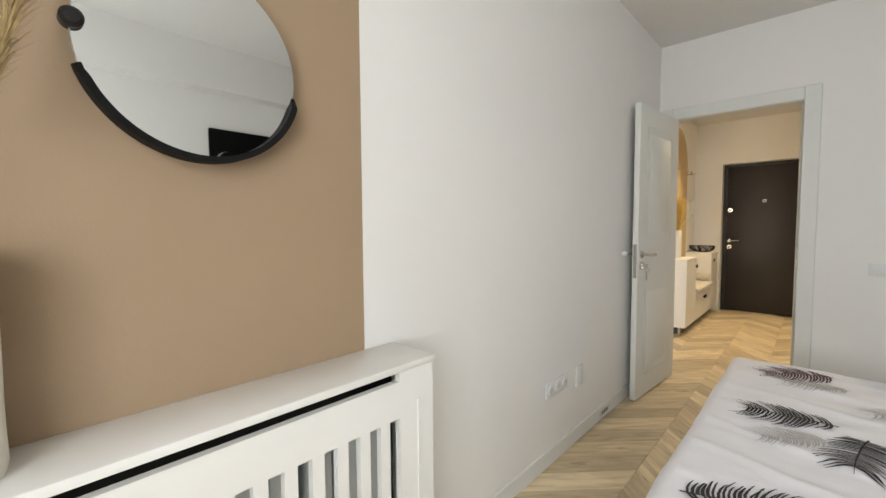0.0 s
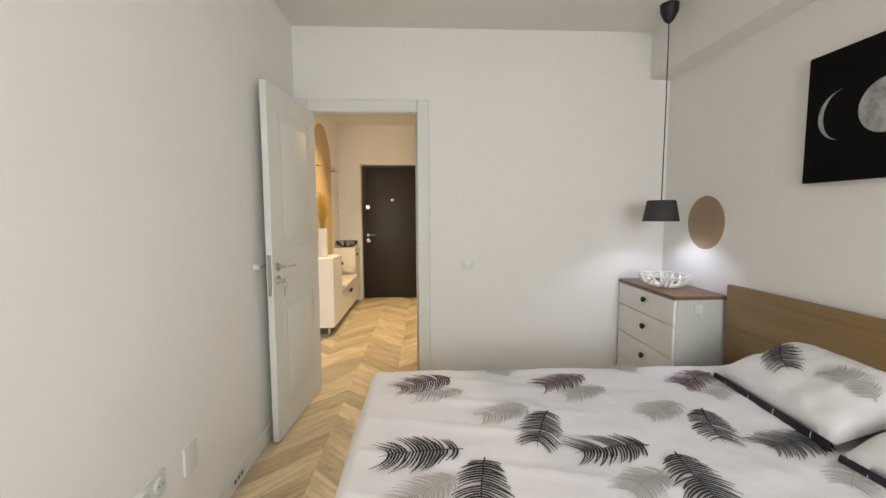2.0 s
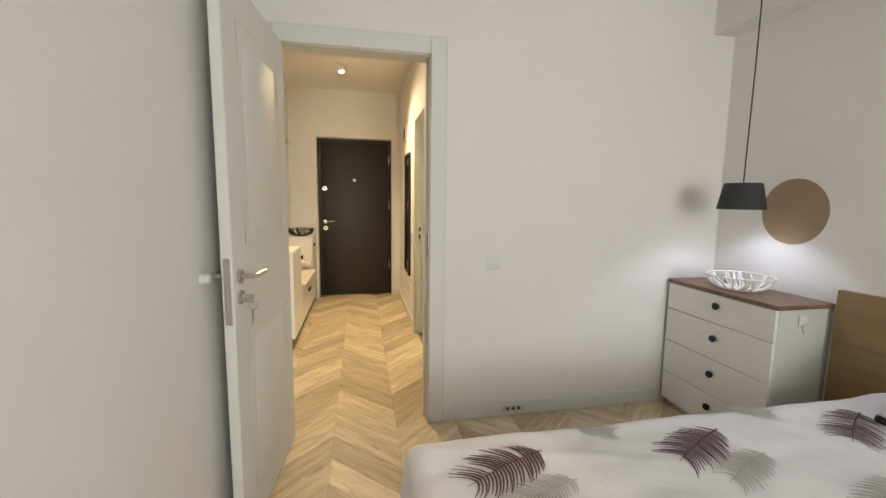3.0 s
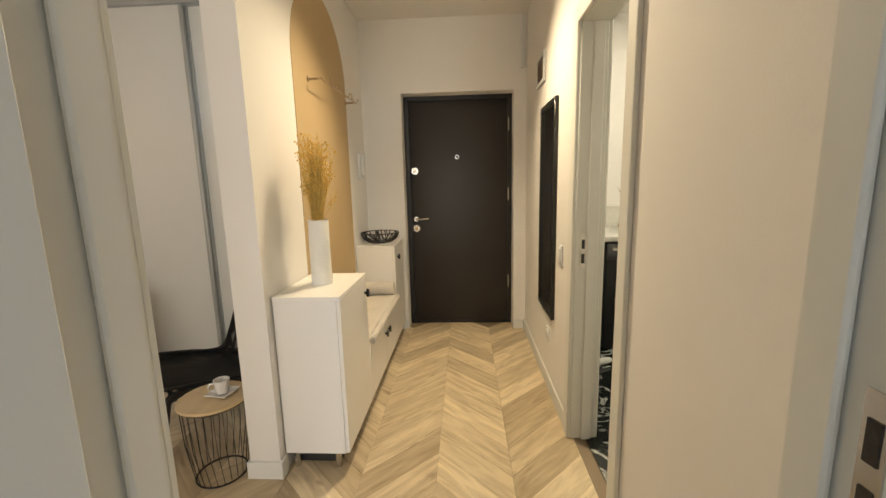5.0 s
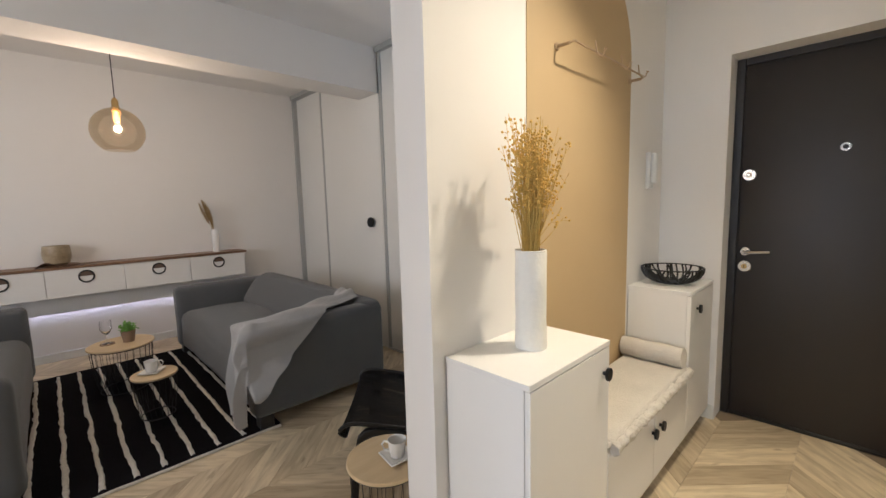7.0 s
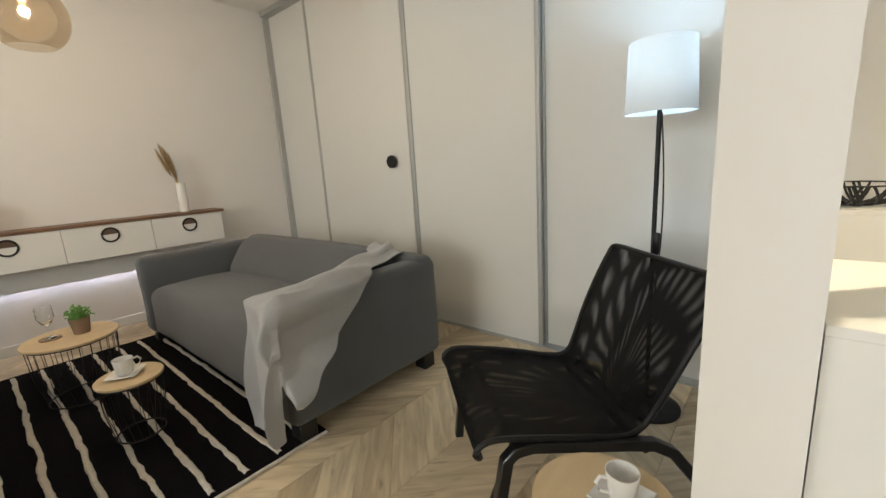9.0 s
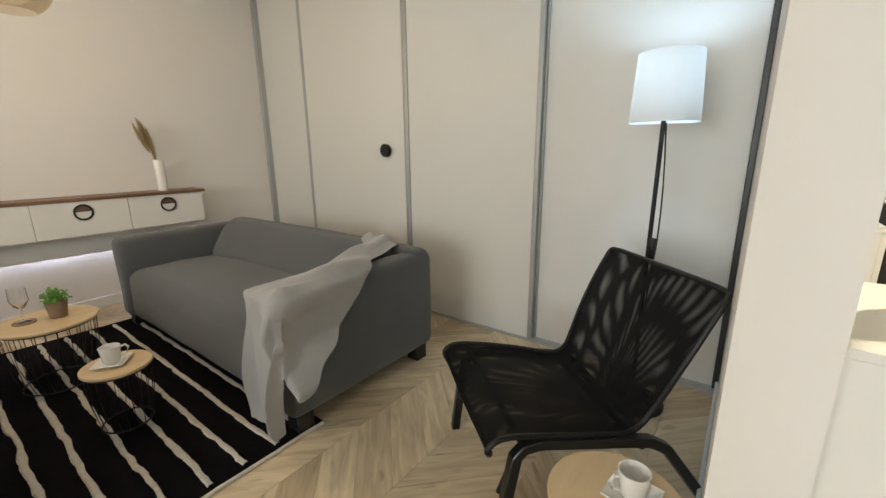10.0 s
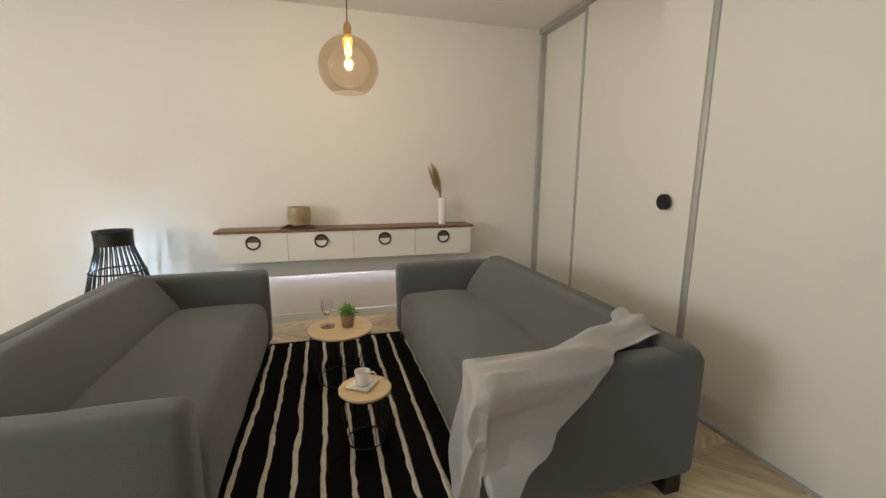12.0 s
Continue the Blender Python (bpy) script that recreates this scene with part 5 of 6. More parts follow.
def sideboard():
    s = thing("wall_sideboard", (-4.30, 0.96, 0.60), "white wall-hung sideboard with walnut top and ring pulls", "sideboard")
    y0, y1, f = -0.085, 2.005, -4.185
    part("carcass", box((-4.418, y0, 0.598), (f - 0.018, y1, 0.838)), LACQUER, s)
    part("top", box((-4.418, y0 - 0.02, 0.838), (f + 0.012, y1 + 0.02, 0.860), 0.002, 1), WALNUT, s, "walnut veneer top")
    cuts = (y0, 0.429, 0.955, 1.484, y1)
    for a, b in zip(cuts, cuts[1:]):
        d = part("drawer_front", box((f - 0.018, a + 0.002, 0.598), (f, b - 0.002, 0.836), 0.0015, 1), LACQUER, s)
        c = (a + b) / 2
        part("ring_pull", ring((f + 0.005, c, 0.760), (1, 0, 0), 0.050, 0.0065, 36, 8), BLACK, d, "black ring pull")
        half = [(c + 0.047 * math.cos(t), 0.764 + 0.047 * math.sin(t)) for t in [math.pi * i / 18 for i in range(19)]]
        part("grip_recess", outline(half, "x", f, 0.0025), BROWNPLASTIC, d, "dark half-moon grip")
    v = thing("light_valance", (-4.37, 0.96, 0.44), "white board under the sideboard hiding the light strip", "valance")
    part("board", box((-4.372, y0 + 0.06, 0.435), (-4.360, y1 - 0.06, 0.597), 0.001, 1), LACQUER, v)
    part("ledge", box((-4.419, y0 + 0.06, 0.52), (-4.372, y1 - 0.06, 0.532)), LACQUER, v)
    part("led_strip", box((-4.402, y0 + 0.07, 0.512), (-4.388, y1 - 0.07, 0.5195)), LED, v, "lit cool white strip")


sideboard()


def stoneware():
    p = thing("stoneware_pot", (-4.30, 0.522, 0.873), "beige glazed stoneware pot on a wooden saucer", "pot")
    at = (-4.30, 0.522, 0.873)
    part("body", lathe([(0, 0), (0.060, 0), (0.082, 0.016), (0.094, 0.06), (0.096, 0.10), (0.088, 0.162), (0.081, 0.162), (0.087, 0.10), (0.083, 0.05), (0, 0.02)], at, 36), STONEWARE, p)
    s = thing("wooden_saucer", (-4.29, 0.54, 0.860), "flat oak saucer with a dark dried leaf", "saucer")
    part("plate", lathe([(0, 0), (0.10, 0), (0.125, 0.010), (0.122, 0.013), (0.09, 0.006), (0, 0.006)], (-4.29, 0.54, 0.860), 36), WALNUT, s)
    bm = sheet(lambda u, v: Vector((-4.22 + 0.05 * u + 0.01 * math.sin(9 * v), 0.38 + 0.14 * v, 0.863 + 0.030 * math.sin(math.pi * v) * (0.4 + u) + 0.01 * noise.noise((u * 4, v * 5, 1)))), 6, 12, 0.003)
    l = thing("dried_leaf", (-4.20, 0.44, 0.860), "curled dark dried leaf beside the pot", "leaf")
    part("blade", bm, BROWNPLASTIC, l)


stoneware()
rough_vase("slim_vase", (-4.30, 1.765, 0.860), 0.036, 0.24, "slim white ceramic vase on the sideboard", CERAMIC, 8)
plume("dried_plume", (-4.30, 1.765, 1.004), ((-4.29, 1.672, 1.37), (-4.31, 1.70, 1.345), (-4.28, 1.715, 1.31), (-4.30, 1.65, 1.335), (-4.32, 1.73, 1.28)), "tan dried grass plumes in the slim vase", PAMPAS, 6, 0.19)


def sofa(m, L=1.99):
    """Two-seat sofa with a loose grey cover; local x along the seat, y to the back."""
    s = thing("sofa", m.translation, "dark grey fabric two-seat sofa with low arms", "sofa", "facing sofas")
    s.matrix_world = m
    ORIGIN[s] = Vector((0, 0, 0))
    D = 0.92

    def soft(name, a, b, r, puff=0.0, lump=0.004, slope=0.0):
        bm = box(a, b, r, 4)
        bmesh.ops.subdivide_edges(bm, edges=[e for e in bm.edges if e.calc_length() > 0.12], cuts=7, use_grid_fill=True)
        for v in bm.verts:
            u, w, h = [(v.co[i] - a[i]) / (b[i] - a[i]) for i in range(3)]
            if puff:
                v.co.z += puff * math.sin(math.pi * min(1, max(0, u))) * math.sin(math.pi * min(1, max(0, w))) * max(0, h)
            if slope:
                v.co.y += slope * h * (1 - min(1, max(0, w)))
            v.co += lump * Vector((noise.noise(v.co * 5), noise.noise(v.co * 5 + Vector((7, 0, 0))), noise.noise(v.co * 6 + Vector((0, 7, 0)))))
        return part(name, bm, SOFA, s, angle=70)

    soft("base", (0.13, 0.03, 0.09), (L - 0.13, D - 0.10, 0.33), 0.02)
    soft("seat_cushion", (0.142, 0.006, 0.078), (L - 0.142, D - 0.20, 0.420), 0.085, 0.036, lump=0.008)
    soft("arm", (0.0, 0.0, 0.08), (0.145, D, 0.622), 0.045, 0.0)
    soft("arm", (L - 0.145, 0.0, 0.08), (L, D, 0.622), 0.045, 0.0)
    soft("back", (0.01, D - 0.15, 0.08), (L - 0.01, D, 0.640), 0.05, 0.015)
    soft("back_cushion", (0.158, D - 0.43, 0.395), (L - 0.158, D - 0.10, 0.655), 0.085, 0.014, lump=0.008, slope=0.20)
    for x in (0.06, L - 0.06):
        for y in (0.07, D - 0.09):
            part("leg", box((x - 0.04, y - 0.04, 0.012 if y < 0.1 else 0.0), (x + 0.04, y + 0.04, 0.09), 0.005, 1), BLACKWOOD, s)
    return s


sofa(pose(-3.84, 1.245, 0))
sofa(pose(-1.94, 0.32, 0, 0, 0, 180), 1.93)


def throw():
    """A fleece lying along the sofa arm, hanging over its front and its outer side."""
    t = thing("throw_blanket", (-1.95, 1.5, 0.64), "light grey fleece throw draped over the sofa arm", "blanket")
    ex, ey, r = -1.845, 1.240, 0.03

    def at(u, v):
        a = -0.55 + u * 1.38  # along the arm; below 0 it hangs in front
        back = max(0.0, (a - 0.35) / 0.55)
        outer = max(-0.03, 0.46 * max(0.0, 1 - a / 0.56) ** 1.25 - 0.03) if a > 0 else 0.43 - 0.62 * min(0.55, -a)
        inner = -0.19 - 0.19 * max(0.0, a) + 0.05 * max(0.0, -a)
        c = inner + (outer - inner) * v
        wave = 0.034 * math.sin(17 * c + 5 * a + 1.2) + 0.015 * math.sin(37 * c - 8 * a) + 0.02 * noise.noise((c * 5, a * 4, 2))
        ox, dx = drape(c, r)
        oy, dy = drape(-a, r)
        x = ex + ox - 0.16 * min(1, back)
        y = ey - oy
        down = max(dx, dy) + 0.22 * min(dx, dy)
        z = 0.640 - down
        if dx > dy:
            x += max(0.004, 0.014 + wave * min(1, dx / 0.15))
        elif dy > 0:
            y -= max(0.006, 0.018 + 1.2 * wave * min(1, dy / 0.15))
        else:
            z += 0.008 + 0.7 * max(-0.008, wave)
        inside = max(0.0, -c - 0.17)
        if a > -0.03:
            z -= 0.75 * inside * (1 - min(1, back)) * min(1.0, (a + 0.03) / 0.05)
            z += 0.036 * min(1, back) * (0.6 + 0.6 * noise.noise((c * 9, a * 8, 4))) + 0.010 * math.sin(15 * v + 4 * a) * min(1, back)
        return Vector((x, y, z))

    part("cloth", sheet(at, 80, 60, 0.005), THROW, t, angle=80)


throw()


def rug():
    r = thing("striped_rug", (-2.93, 0.72, 0), "black rug with wavering cream stripes", "rug")
    x0, x1, y0, y1 = -3.90, -1.862, -0.02, 1.385

    def at(u, v):
        x, y = x0 + u * (x1 - x0), y0 + v * (y1 - y0)
        return Vector((x + 0.006 * noise.noise((y * 9, 2, 0)), y + 0.006 * noise.noise((x * 9, 0, 4)), 0.012 + 0.0015 * noise.noise((x * 60, y * 60, 0))))

    part("woven_ground", sheet(at, 90, 60), RUGBLACK, r, angle=80)
    for k in range(11):
        yc = 0.06 + 0.125 * k
        bm = bmesh.new()
        prev = None
        for i in range(150):
            x = x0 + 0.03 + (x1 - x0 - 0.06) * i / 149
            w = 0.0125 + 0.0045 * noise.noise((x * 14, k * 3.1, 0)) + 0.003 * noise.noise((x * 45, k * 2.2, 1))
            y = yc + 0.012 * noise.noise((x * 4.5, k * 5.7, 2)) + 0.005 * noise.noise((x * 16, k * 1.3, 5))
            now = [bm.verts.new((x, y - w, 0.011)), bm.verts.new((x, y - 0.5 * w, 0.0185)), bm.verts.new((x, y + 0.5 * w, 0.0185)), bm.verts.new((x, y + w, 0.011))]
            if prev:
                bm.faces.new((prev[0], prev[1], now[1], now[0]))
                bm.faces.new((prev[1], prev[2], now[2], now[1]))
                bm.faces.new((prev[2], prev[3], now[3], now[2]))
            prev = now
        part("stripe", bm, RUGCREAM, r, "cream woven stripe")
    for x, mat in ((x1 + 0.001, RUGCREAM), (x0 - 0.001, RUGBLACK)):
        part("edge_binding", tube([(x + 0.006 * noise.noise((y * 9, 2, 0)), y, 0.0075) for y in [y0 + (y1 - y0) * i / 60 for i in range(61)]], 0.0075, 6), mat, r)
    for y in (y0, y1):
        part("edge_binding", tube([(x, y + 0.006 * noise.noise((x * 9, 0, 4)), 0.0075) for x in [x0 + (x1 - x0) * i / 60 for i in range(61)]], 0.0075, 6), RUGBLACK, r)


rug()


def basket_table(at, r, top, label, wires=26):
    t = thing("wire_table", at, label, "side table", "wire basket tables")
    x, y, z0 = at
    part("tabletop", lathe([(0, top - 0.014), (r - 0.003, top - 0.014), (r, top - 0.011), (r, top - 0.003), (r - 0.003, top), (0, top)], (x, y, 0), 48), BIRCH, t)
    low = r * 0.72
    part("base_ring", ring((x, y, z0 + 0.004), (0, 0, 1), low, 0.004, 40, 6), BLACK, t)
    part("top_ring", ring((x, y, top - 0.019), (0, 0, 1), r * 0.93, 0.004, 40, 6), BLACK, t)
    for k in range(wires):
        a = 2 * math.pi * k / wires
        b = a + 0.12
        c, d = Vector((math.cos(a), math.sin(a), 0)), Vector((math.cos(b), math.sin(b), 0))
        p = Vector((x, y, 0))
        part("wire", tube([p + c * r * 0.93 + Vector((0, 0, top - 0.019)), p + c * (r * 0.80 + low * 0.12) + Vector((0, 0, (top + z0) * 0.5)), p + d * low + Vector((0, 0, z0 + 0.004))], 0.0016, 4), BLACK, t)
    return t


basket_table((-3.225, 0.795, 0.016), 0.200, 0.355, "low round birch table on a black wire basket")
basket_table((-2.555, 0.886, 0.016), 0.126, 0.292, "small round birch table on a black wire basket", 20)
basket_table((-0.660, 1.312, 0.0), 0.150, 0.385, "round birch side table beside the mesh chair", 24)


def cup_and_saucer(at, turn, group="cups on tables", scale=1.0, tray_turn=0):
    x, y, z = at
    rot = Matrix.Translation((x, y, z)) @ Matrix.Rotation(radians(turn), 4, "Z") @ Matrix.Scale(scale, 4)
    s = thing("square_saucer", at, "square white porcelain saucer", "saucer", group)
    w = 0.054

    def dish(u, v):
        a, b = 2 * u - 1, 2 * v - 1
        e = max(abs(a), abs(b))
        return rot @ Matrix.Rotation(radians(tray_turn), 4, "Z") @ Vector((a * w, b * w, 0.004 + 0.011 * max(0, e - 0.55) ** 1.5 / 0.3))

    part("plate", sheet(dish, 16, 16, 0.004), CERAMIC, s, angle=60)
    c = thing("coffee_cup", (x, y, z + 0.009), "white porcelain coffee cup on its saucer", "cup", group)
    bm = lathe([(0, 0.0), (0.024, 0.0), (0.029, 0.006), (0.036, 0.062), (0.0365, 0.066), (0.034, 0.066), (0.027, 0.010), (0, 0.008)], (0, 0, 0.008), 36)
    bmesh.ops.transform(bm, matrix=rot, verts=bm.verts)
    part("cup", bm, CERAMIC, c)
    bm = tube([(0.033, 0, 0.062), (0.050, 0, 0.066), (0.060, 0, 0.052), (0.052, 0, 0.032), (0.031, 0, 0.024)], 0.0042, 8)
    bmesh.ops.transform(bm, matrix=rot, verts=bm.verts)
    part("handle", bm, CERAMIC, c)


cup_and_saucer((-2.568, 0.876, 0.292), 85, scale=1.05, tray_turn=-30)
cup_and_saucer((-0.630, 1.335, 0.385), 222, scale=0.95, tray_turn=-50)


def small_plant():
    p = thing("potted_plant", (-3.225, 0.842, 0.355), "small green plant in a kraft pot on the low table", "plant")
    at = (-3.225, 0.842, 0.355)
    part("pot", lathe([(0, 0), (0.034, 0), (0.046, 0.085), (0.042, 0.085), (0.038, 0.07), (0, 0.07)], at, 28), KRAFT, p)
    rnd = random.Random(9)
    bm = bmesh.new()
    for k in range(230):
        a, e = rnd.uniform(0, 6.283), rnd.uniform(0.1, 1.5)
        rr = rnd.uniform(0.012, 0.046)
        c = Vector(at) + Vector((rr * math.cos(a) * math.cos(e) * 1.15, rr * math.sin(a) * math.cos(e) * 1.15, 0.082 + rr * math.sin(e) * 1.45))
        m = Matrix.Translation(c) @ Euler((rnd.uniform(-0.9, 0.9), rnd.uniform(-0.9, 0.9), a)).to_matrix().to_4x4()
        l, w = rnd.uniform(0.013, 0.024), rnd.uniform(0.005, 0.009)
        vs = [bm.verts.new(m @ Vector(q)) for q in ((0, 0, 0), (l * 0.5, w, 0.003), (l, 0, -0.002), (l * 0.5, -w, 0.003))]
        bm.faces.new(vs)
    part("foliage", bm, LEAF, p, smooth=False)
    g = thing("wine_glass", (-3.255, 0.72, 0.355), "clear stemmed glass on a cork coaster", "glass")
    part("glass", lathe([(0, 0.008), (0.032, 0.009), (0.005, 0.014), (0.004, 0.070), (0.020, 0.085), (0.036, 0.115), (0.034, 0.175), (0.0328, 0.175), (0.0345, 0.115), (0.018, 0.088), (0, 0.078)], (-3.255, 0.72, 0.355), 32), GLASS, g).visible_shadow = False
    k = thing("coaster", (-3.255, 0.72, 0.355), "round cork coaster under the glass", "coaster")
    part("disc", disc((-3.255, 0.72, 0.3555), (0, 0, 1), 0.045, 0.007, 28, bevel=0.001), KRAFT, k)


small_plant()


def globe_pendant():
    p = thing("globe_pendant", (-2.96, 0.885, H), "smoked glass globe pendant with a lit filament bulb", "pendant lamp")
    c = (-2.96, 0.885, 1.840)
    prof = []
    for i in range(25):
        a = radians(78 - i * (78 + 58) / 24)
        prof.append((0.150 * math.cos(a), 0.150 * math.sin(a)))
    inner = [(r * 0.985, z * 0.985) for r, z in prof[::-1]]
    part("globe", lathe(prof + inner, c, 48, close=True), SMOKE, p, "smoked glass globe open below").visible_shadow = False
    part("socket", lathe([(0, 0.13), (0.026, 0.13), (0.028, 0.15), (0.020, 0.152), (0.020, 0.195), (0.014, 0.205), (0.006, 0.215), (0, 0.215)], c, 28), BRASS, p)
    part("cord", tube([(c[0], c[1], c[2] + 0.21), (c[0], c[1], H - 0.02)], 0.003, 6), BLACK, p)
    part("canopy", lathe([(0, 0), (0.05, 0), (0.045, -0.025), (0, -0.03)], (c[0], c[1], H - 0.0005), 24), BRASS, p)
    part("bulb", lathe([(0, 0.13), (0.010, 0.125), (0.010, 0.108), (0.017, 0.088), (0.018, 0.074), (0.011, 0.058), (0, 0.054)], c, 24), BULB, p, "glowing amber bulb").visible_shadow = False


globe_pendant()


def floor_lamp():
    l = thing("floor_lamp", (-0.815, 2.345, 0), "black floor lamp with a lit white drum shade", "floor lamp")
    x, y = -0.815, 2.345
    part("base", lathe([(0, 0), (0.13, 0), (0.13, 0.012), (0.12, 0.02), (0.012, 0.026), (0, 0.026)], (x, y, 0), 40), BLACK, l)
    part("pole", tube([(x - 0.006, y, 0.02), (x - 0.004, y, 0.7), (x, y, 1.40)], 0.009, 10), BLACK, l)
    part("shade", lathe([(0.127, 1.252), (0.115, 1.508), (0.113, 1.508), (0.125, 1.252)], (x, y, 0), 56, close=True), SHADE, l, "white fabric drum shade")
    for k in range(3):
        a = 2.1 * k + 0.4
        part("spider_arm", tube([(x, y, 1.275), (x + 0.124 * math.cos(a), y + 0.124 * math.sin(a), 1.272)], 0.0025, 5), BLACK, l)
    part("bulb", lathe([(0, 1.395), (0.014, 1.40), (0.030, 1.430), (0.024, 1.46), (0, 1.472)], (x, y, 0), 20), COOLBULB, l).visible_shadow = False
    cord = [(x + 0.012 + 0.016 * math.sin(5 * q), y - 0.014 - 0.006 * math.cos(7 * q), 1.25 - 1.15 * q) for q in [i / 26 for i in range(27)]]
    part("cable", tube(cord, 0.0032, 5), BLACK, l)
    part("cable_switch", box((x + 0.0, y - 0.04, 0.70), (x + 0.026, y - 0.018, 0.79), 0.006, 2), BLACK, l)


floor_lamp()


def mesh_chair():
    c = thing("mesh_chair", (-1.0, 1.8, 0), "black easy chair with a see-through mesh sling", "chair")
    v, u = Vector((0.663, 0.748, 0)).normalized(), Vector((0.748, -0.663, 0)).normalized()
    o = Vector((-1.188, 1.507, 0))

    def P(a, b, z):
        return o + u * a + v * b + Vector((0, 0, z))

    prof = ((-0.005, 0.315), (-0.022, 0.355), (0.02, 0.384), (0.12, 0.375), (0.28, 0.345), (0.42, 0.315), (0.485, 0.332), (0.525, 0.40), (0.578, 0.52), (0.638, 0.64), (0.692, 0.735), (0.702, 0.752))

    def curve(t):
        q = t * (len(prof) - 1)
        i = min(int(q), len(prof) - 2)
        f = q - i
        g = [prof[max(0, min(len(prof) - 1, i + k))] for k in (-1, 0, 1, 2)]
        return [0.5 * (2 * g[1][k] + (g[2][k] - g[0][k]) * f + (2 * g[0][k] - 5 * g[1][k] + 4 * g[2][k] - g[3][k]) * f * f + (3 * g[1][k] - g[0][k] - 3 * g[2][k] + g[3][k]) * f ** 3) for k in (0, 1)]

    def half(t):
        return 0.288 - 0.035 * math.exp(-((t - 0.55) / 0.16) ** 2) - 0.085 * (max(0, t - 0.90) / 0.10) ** 2.2 - 0.03 * max(0, 0.08 - t) / 0.08

    def at(s, t):
        b, z = curve(t)
        w = 2 * s - 1
        sag = 0.022 * (1 - w * w)
        return P(w * half(t), b + 0.35 * sag * (1 if t > 0.55 else 0), z - sag * (0.9 if t < 0.6 else 0.1))

    net = sheet(at, 26, 54)
    grain = net.loops.layers.uv.new("weave")
    for k, knot in enumerate(net.verts):
        for loop in knot.link_loops:
            loop[grain].uv = (k // 55 / 26, k % 55 / 54)
    part("sling", net, MESHBLACK, c, "black see-through mesh sling", angle=80)
    edge = [at(0, i / 40) for i in range(41)] + [at(1, 1 - i / 40) for i in range(41)]
    part("sling_rim", tube(edge, 0.009, 7, closed=True), BLACK, c)
    for a in (-0.275, 0.275):
        pts = [P(a, 0.02, 0.0), P(a, 0.045, 0.20), P(a, 0.065, 0.31), P(a, 0.09, 0.335), P(a, 0.14, 0.342), P(a, 0.42, 0.300), P(a, 0.50, 0.285), P(a, 0.56, 0.25), P(a, 0.66, 0.12), P(a, 0.75, 0.0)]
        bm = bmesh.new()
        prev = None
        for k, p in enumerate(pts):
            d = (pts[min(k + 1, len(pts) - 1)] - pts[max(k - 1, 0)]).normalized()
            n = d.cross(u).normalized()
            now = [bm.verts.new(p + u * sx * 0.017 + n * sn * 0.016) for sx, sn in ((-1, -1), (1, -1), (1, 1), (-1, 1))]
            if prev:
                for i in range(4):
                    bm.faces.new((prev[i], prev[(i + 1) % 4], now[(i + 1) % 4], now[i]))
            else:
                bm.faces.new(now[::-1])
            prev = now
        bm.faces.new(prev)
        bmesh.ops.bevel(bm, geom=bm.edges[:], offset=0.003, segments=1, affect="EDGES")
        part("side_frame", bm, BLACKWOOD, c, "black bent wood side frame")
    for b, z in ((0.10, 0.318), (0.48, 0.268)):
        part("cross_bar", tube([P(-0.275, b, z), P(0.275, b, z)], 0.012, 8), BLACKWOOD, c)
    for a in (-0.24, 0.24):
        part("brace", tube([P(a, 0.09, 0.31), P(a, 0.03, 0.16)], 0.009, 6), BLACK, c)


mesh_chair()


def lantern():
    l = thing("rattan_lantern", (-4.10, -0.72, 0), "black rattan lantern behind the sofa with an added light inside", "lantern")
    x, y = -4.10, -0.72

    def rad(z):
        pts = ((0.0, 0.16), (0.15, 0.21), (0.40, 0.215), (0.60, 0.165), (0.75, 0.118), (0.82, 0.108), (0.90, 0.112))
        for (a, r0), (b, r1) in zip(pts, pts[1:]):
            if z <= b:
                f = (z - a) / (b - a)
                return r0 + (r1 - r0) * f
        return pts[-1][1]

    for k in range(28):
        a = 2 * math.pi * k / 28
        pts = [(x + rad(z) * math.cos(a), y + rad(z) * math.sin(a), z) for z in (0.01, 0.15, 0.28, 0.40, 0.50, 0.60, 0.68, 0.75, 0.82, 0.89)]
        part("rib", tube(pts, 0.0052, 5), BLACK, l)
    for z in (0.012, 0.34, 0.61):
        part("hoop", ring((x, y, z), (0, 0, 1), rad(z) + 0.004, 0.007, 44, 6), BLACK, l)
    part("woven_collar", lathe([(rad(0.80) + 0.004, 0.80), (rad(0.85) + 0.006, 0.85), (rad(0.89) + 0.005, 0.895), (rad(0.89) - 0.006, 0.895), (rad(0.80) - 0.006, 0.80)], (x, y, 0), 40, close=True), BLACK, l, "black woven collar")
    part("rim", ring((x, y, 0.897), (0, 0, 1), 0.113, 0.009, 40, 6), BLACK, l)


lantern()


# ---- oak chevron floor ----
COLW, PITCH, GAP = 0.345, 0.190, 0.0006


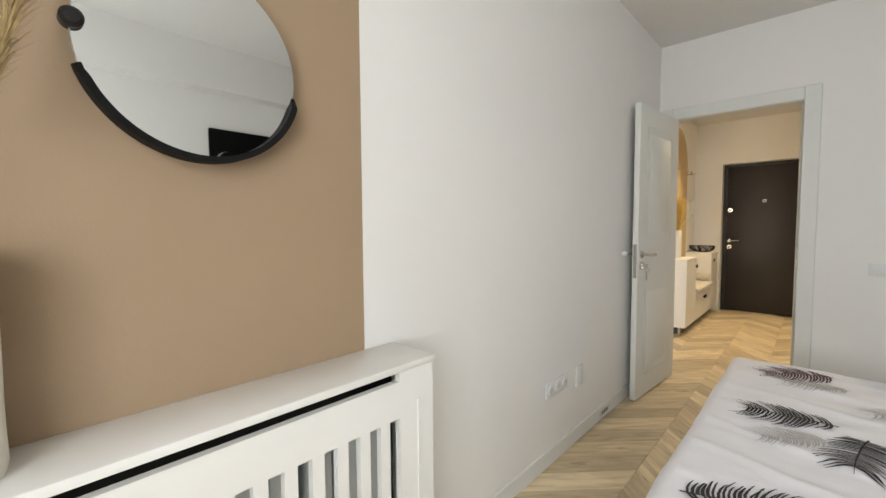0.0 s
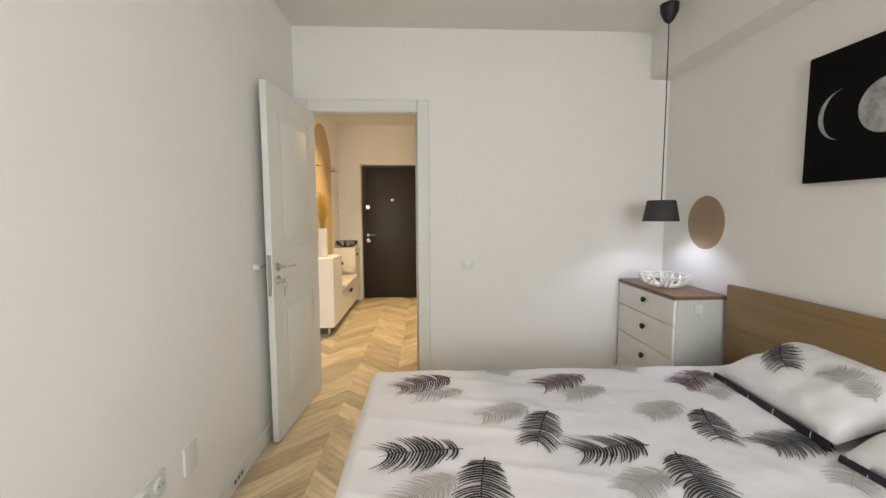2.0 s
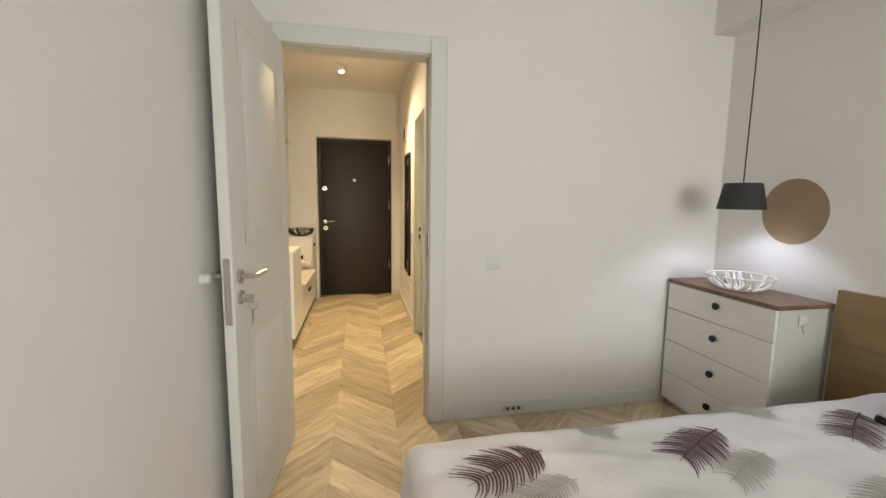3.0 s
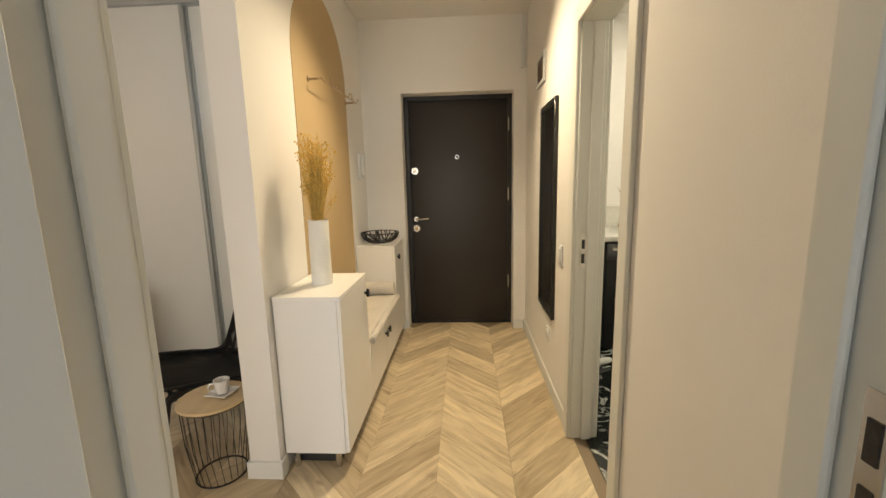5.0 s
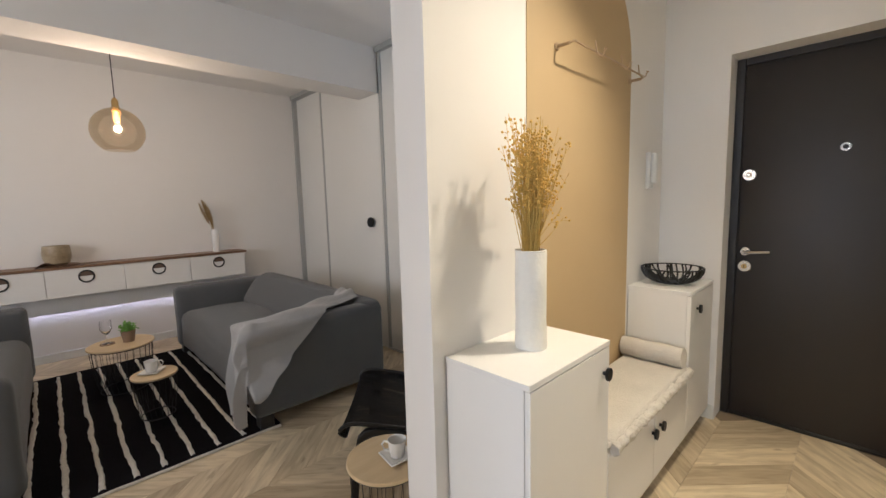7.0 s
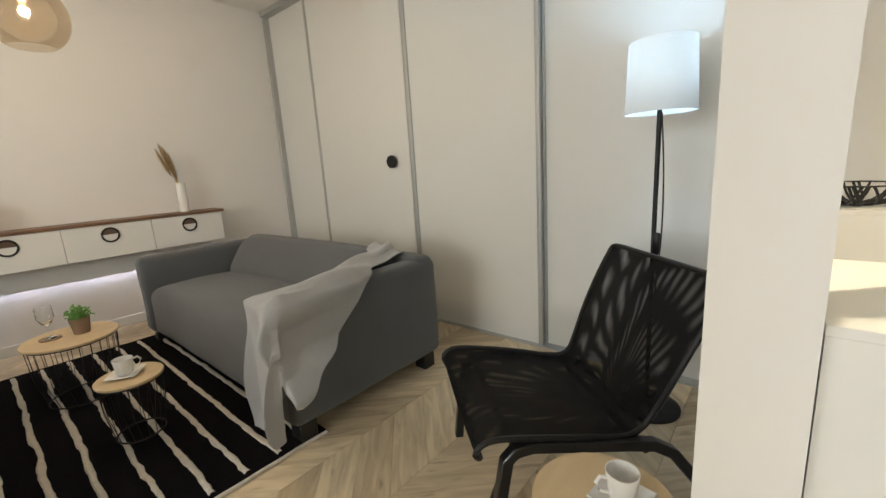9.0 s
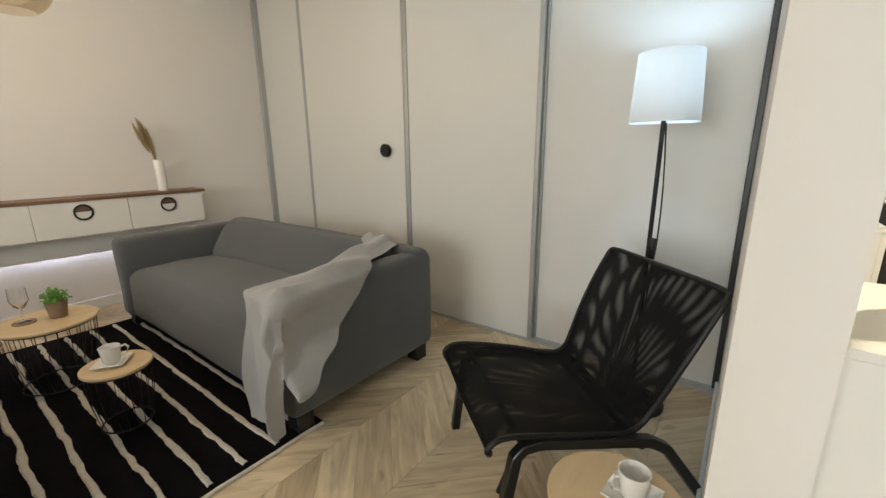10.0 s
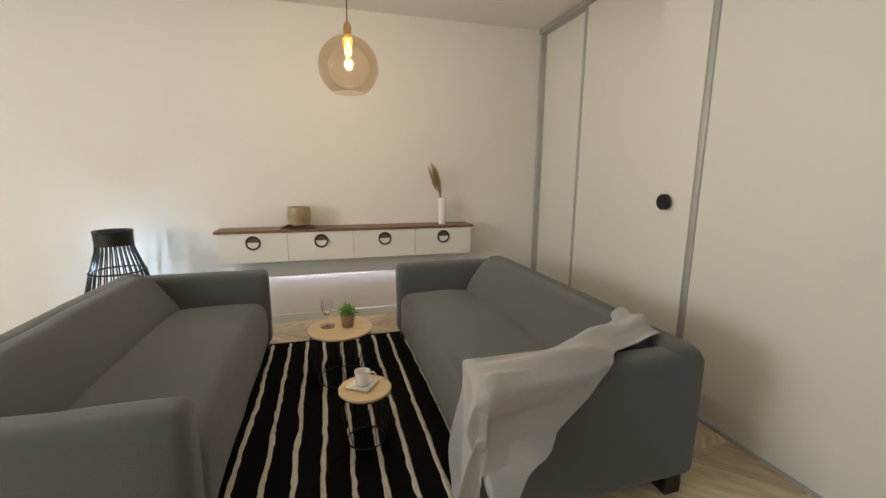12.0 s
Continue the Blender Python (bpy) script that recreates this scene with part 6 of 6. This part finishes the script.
def plank_mesh(name, up):
    """One slanted plank; up: 1 rises with x, -1 falls."""
    w, p = COLW - GAP, PITCH - GAP * 1.5
    lift = COLW * up
    corner = [(-w / 2, -p / 2 - lift / 2), (w / 2, -p / 2 + lift / 2), (w / 2, p / 2 + lift / 2), (-w / 2, p / 2 - lift / 2)]
    inset = 0.0008
    inner = [(x * (1 - 2 * inset / w), y * 1.0 + (inset if i < 2 else -inset)) for i, (x, y) in enumerate(corner)]
    verts = [(x, y, -0.0015) for x, y in corner] + [(x, y, 0.0) for x, y in inner] + [(x, y, -0.006) for x, y in corner]
    faces = [(4, 5, 6, 7)] + [(i, (i + 1) % 4, 4 + (i + 1) % 4, 4 + i) for i in range(4)] + [(8 + i, 8 + (i + 1) % 4, (i + 1) % 4, i) for i in range(4)]
    return verts, faces


def plank_uv(me, up):
    uv = me.uv_layers.new(name="grain")
    c, s = math.cos(radians(45) * up), math.sin(radians(45) * up)
    for loop in me.loops:
        x, y, _ = me.vertices[loop.vertex_index].co
        uv.data[loop.index].uv = (x * c + y * s, -x * s + y * c)


def floor_planks():
    near = []
    far = []
    for i in range(-14, 9):
        xc = 0.005 + (i + 0.5) * COLW
        up = 1 if i % 2 == 0 else -1
        for j in range(-28, 20):
            yc = j * PITCH + 0.06
            if xc > 1.1 and yc > 0.1:
                continue
            if xc < -0.2 and yc < -3.52 or yc > 3.45:
                continue
            hall = -0.75 < xc < 1.1 and -1.9 < yc or (-2.0 < xc <= -0.75 and 0.5 < yc < 2.7)
            (near if hall else far).append((xc, yc, up))
    meshes = {}
    for up in (1, -1):
        verts, faces = plank_mesh("plank", up)
        me = bpy.data.meshes.new("plank")
        me.from_pydata(verts, [], faces)
        me.materials.append(PLANK)
        plank_uv(me, up)
        meshes[up] = me
    base = bpy.data.objects["floor"]
    near.sort(key=lambda p: abs(p[0] - 0.35) + 0.35 * abs(p[1] - 1.0))
    far += near[300:]
    for x, y, up in near[:300]:
        ob = new("plank", meshes[up])
        ob.parent = base
        ob.location = (x, y, 0)
    verts, faces, uvs = [], [], []
    for x, y, up in far:
        vs, fs = plank_mesh("plank", up)
        k = len(verts)
        verts += [(a + x, b + y, z) for a, b, z in vs]
        faces += [tuple(k + q for q in f) for f in fs]
        c, s = math.cos(radians(45) * up), math.sin(radians(45) * up)
        uvs += [(a * c + b * s, -a * s + b * c) for a, b, z in vs]
    me = bpy.data.meshes.new("planking")
    me.from_pydata(verts, [], faces)
    me.materials.append(PLANK)
    layer = me.uv_layers.new(name="grain")
    for loop in me.loops:
        layer.data[loop.index].uv = uvs[loop.vertex_index]
    bm = bmesh.new()
    bm.from_mesh(me)
    for co, no in (((-4.46, 0, 0), (-1, 0, 0)), ((2.79, 0, 0), (1, 0, 0)), ((0, -4.84, 0), (0, -1, 0)), ((0, 3.40, 0), (0, 1, 0))):
        bmesh.ops.bisect_plane(bm, geom=bm.verts[:] + bm.edges[:] + bm.faces[:], plane_co=co, plane_no=no, clear_outer=True)
    bm.to_mesh(me)
    bm.free()
    ob = new("planking", me)
    ob.parent = base
    tagged(ob, "pale oak chevron planks", kind="stuff")


floor_planks()
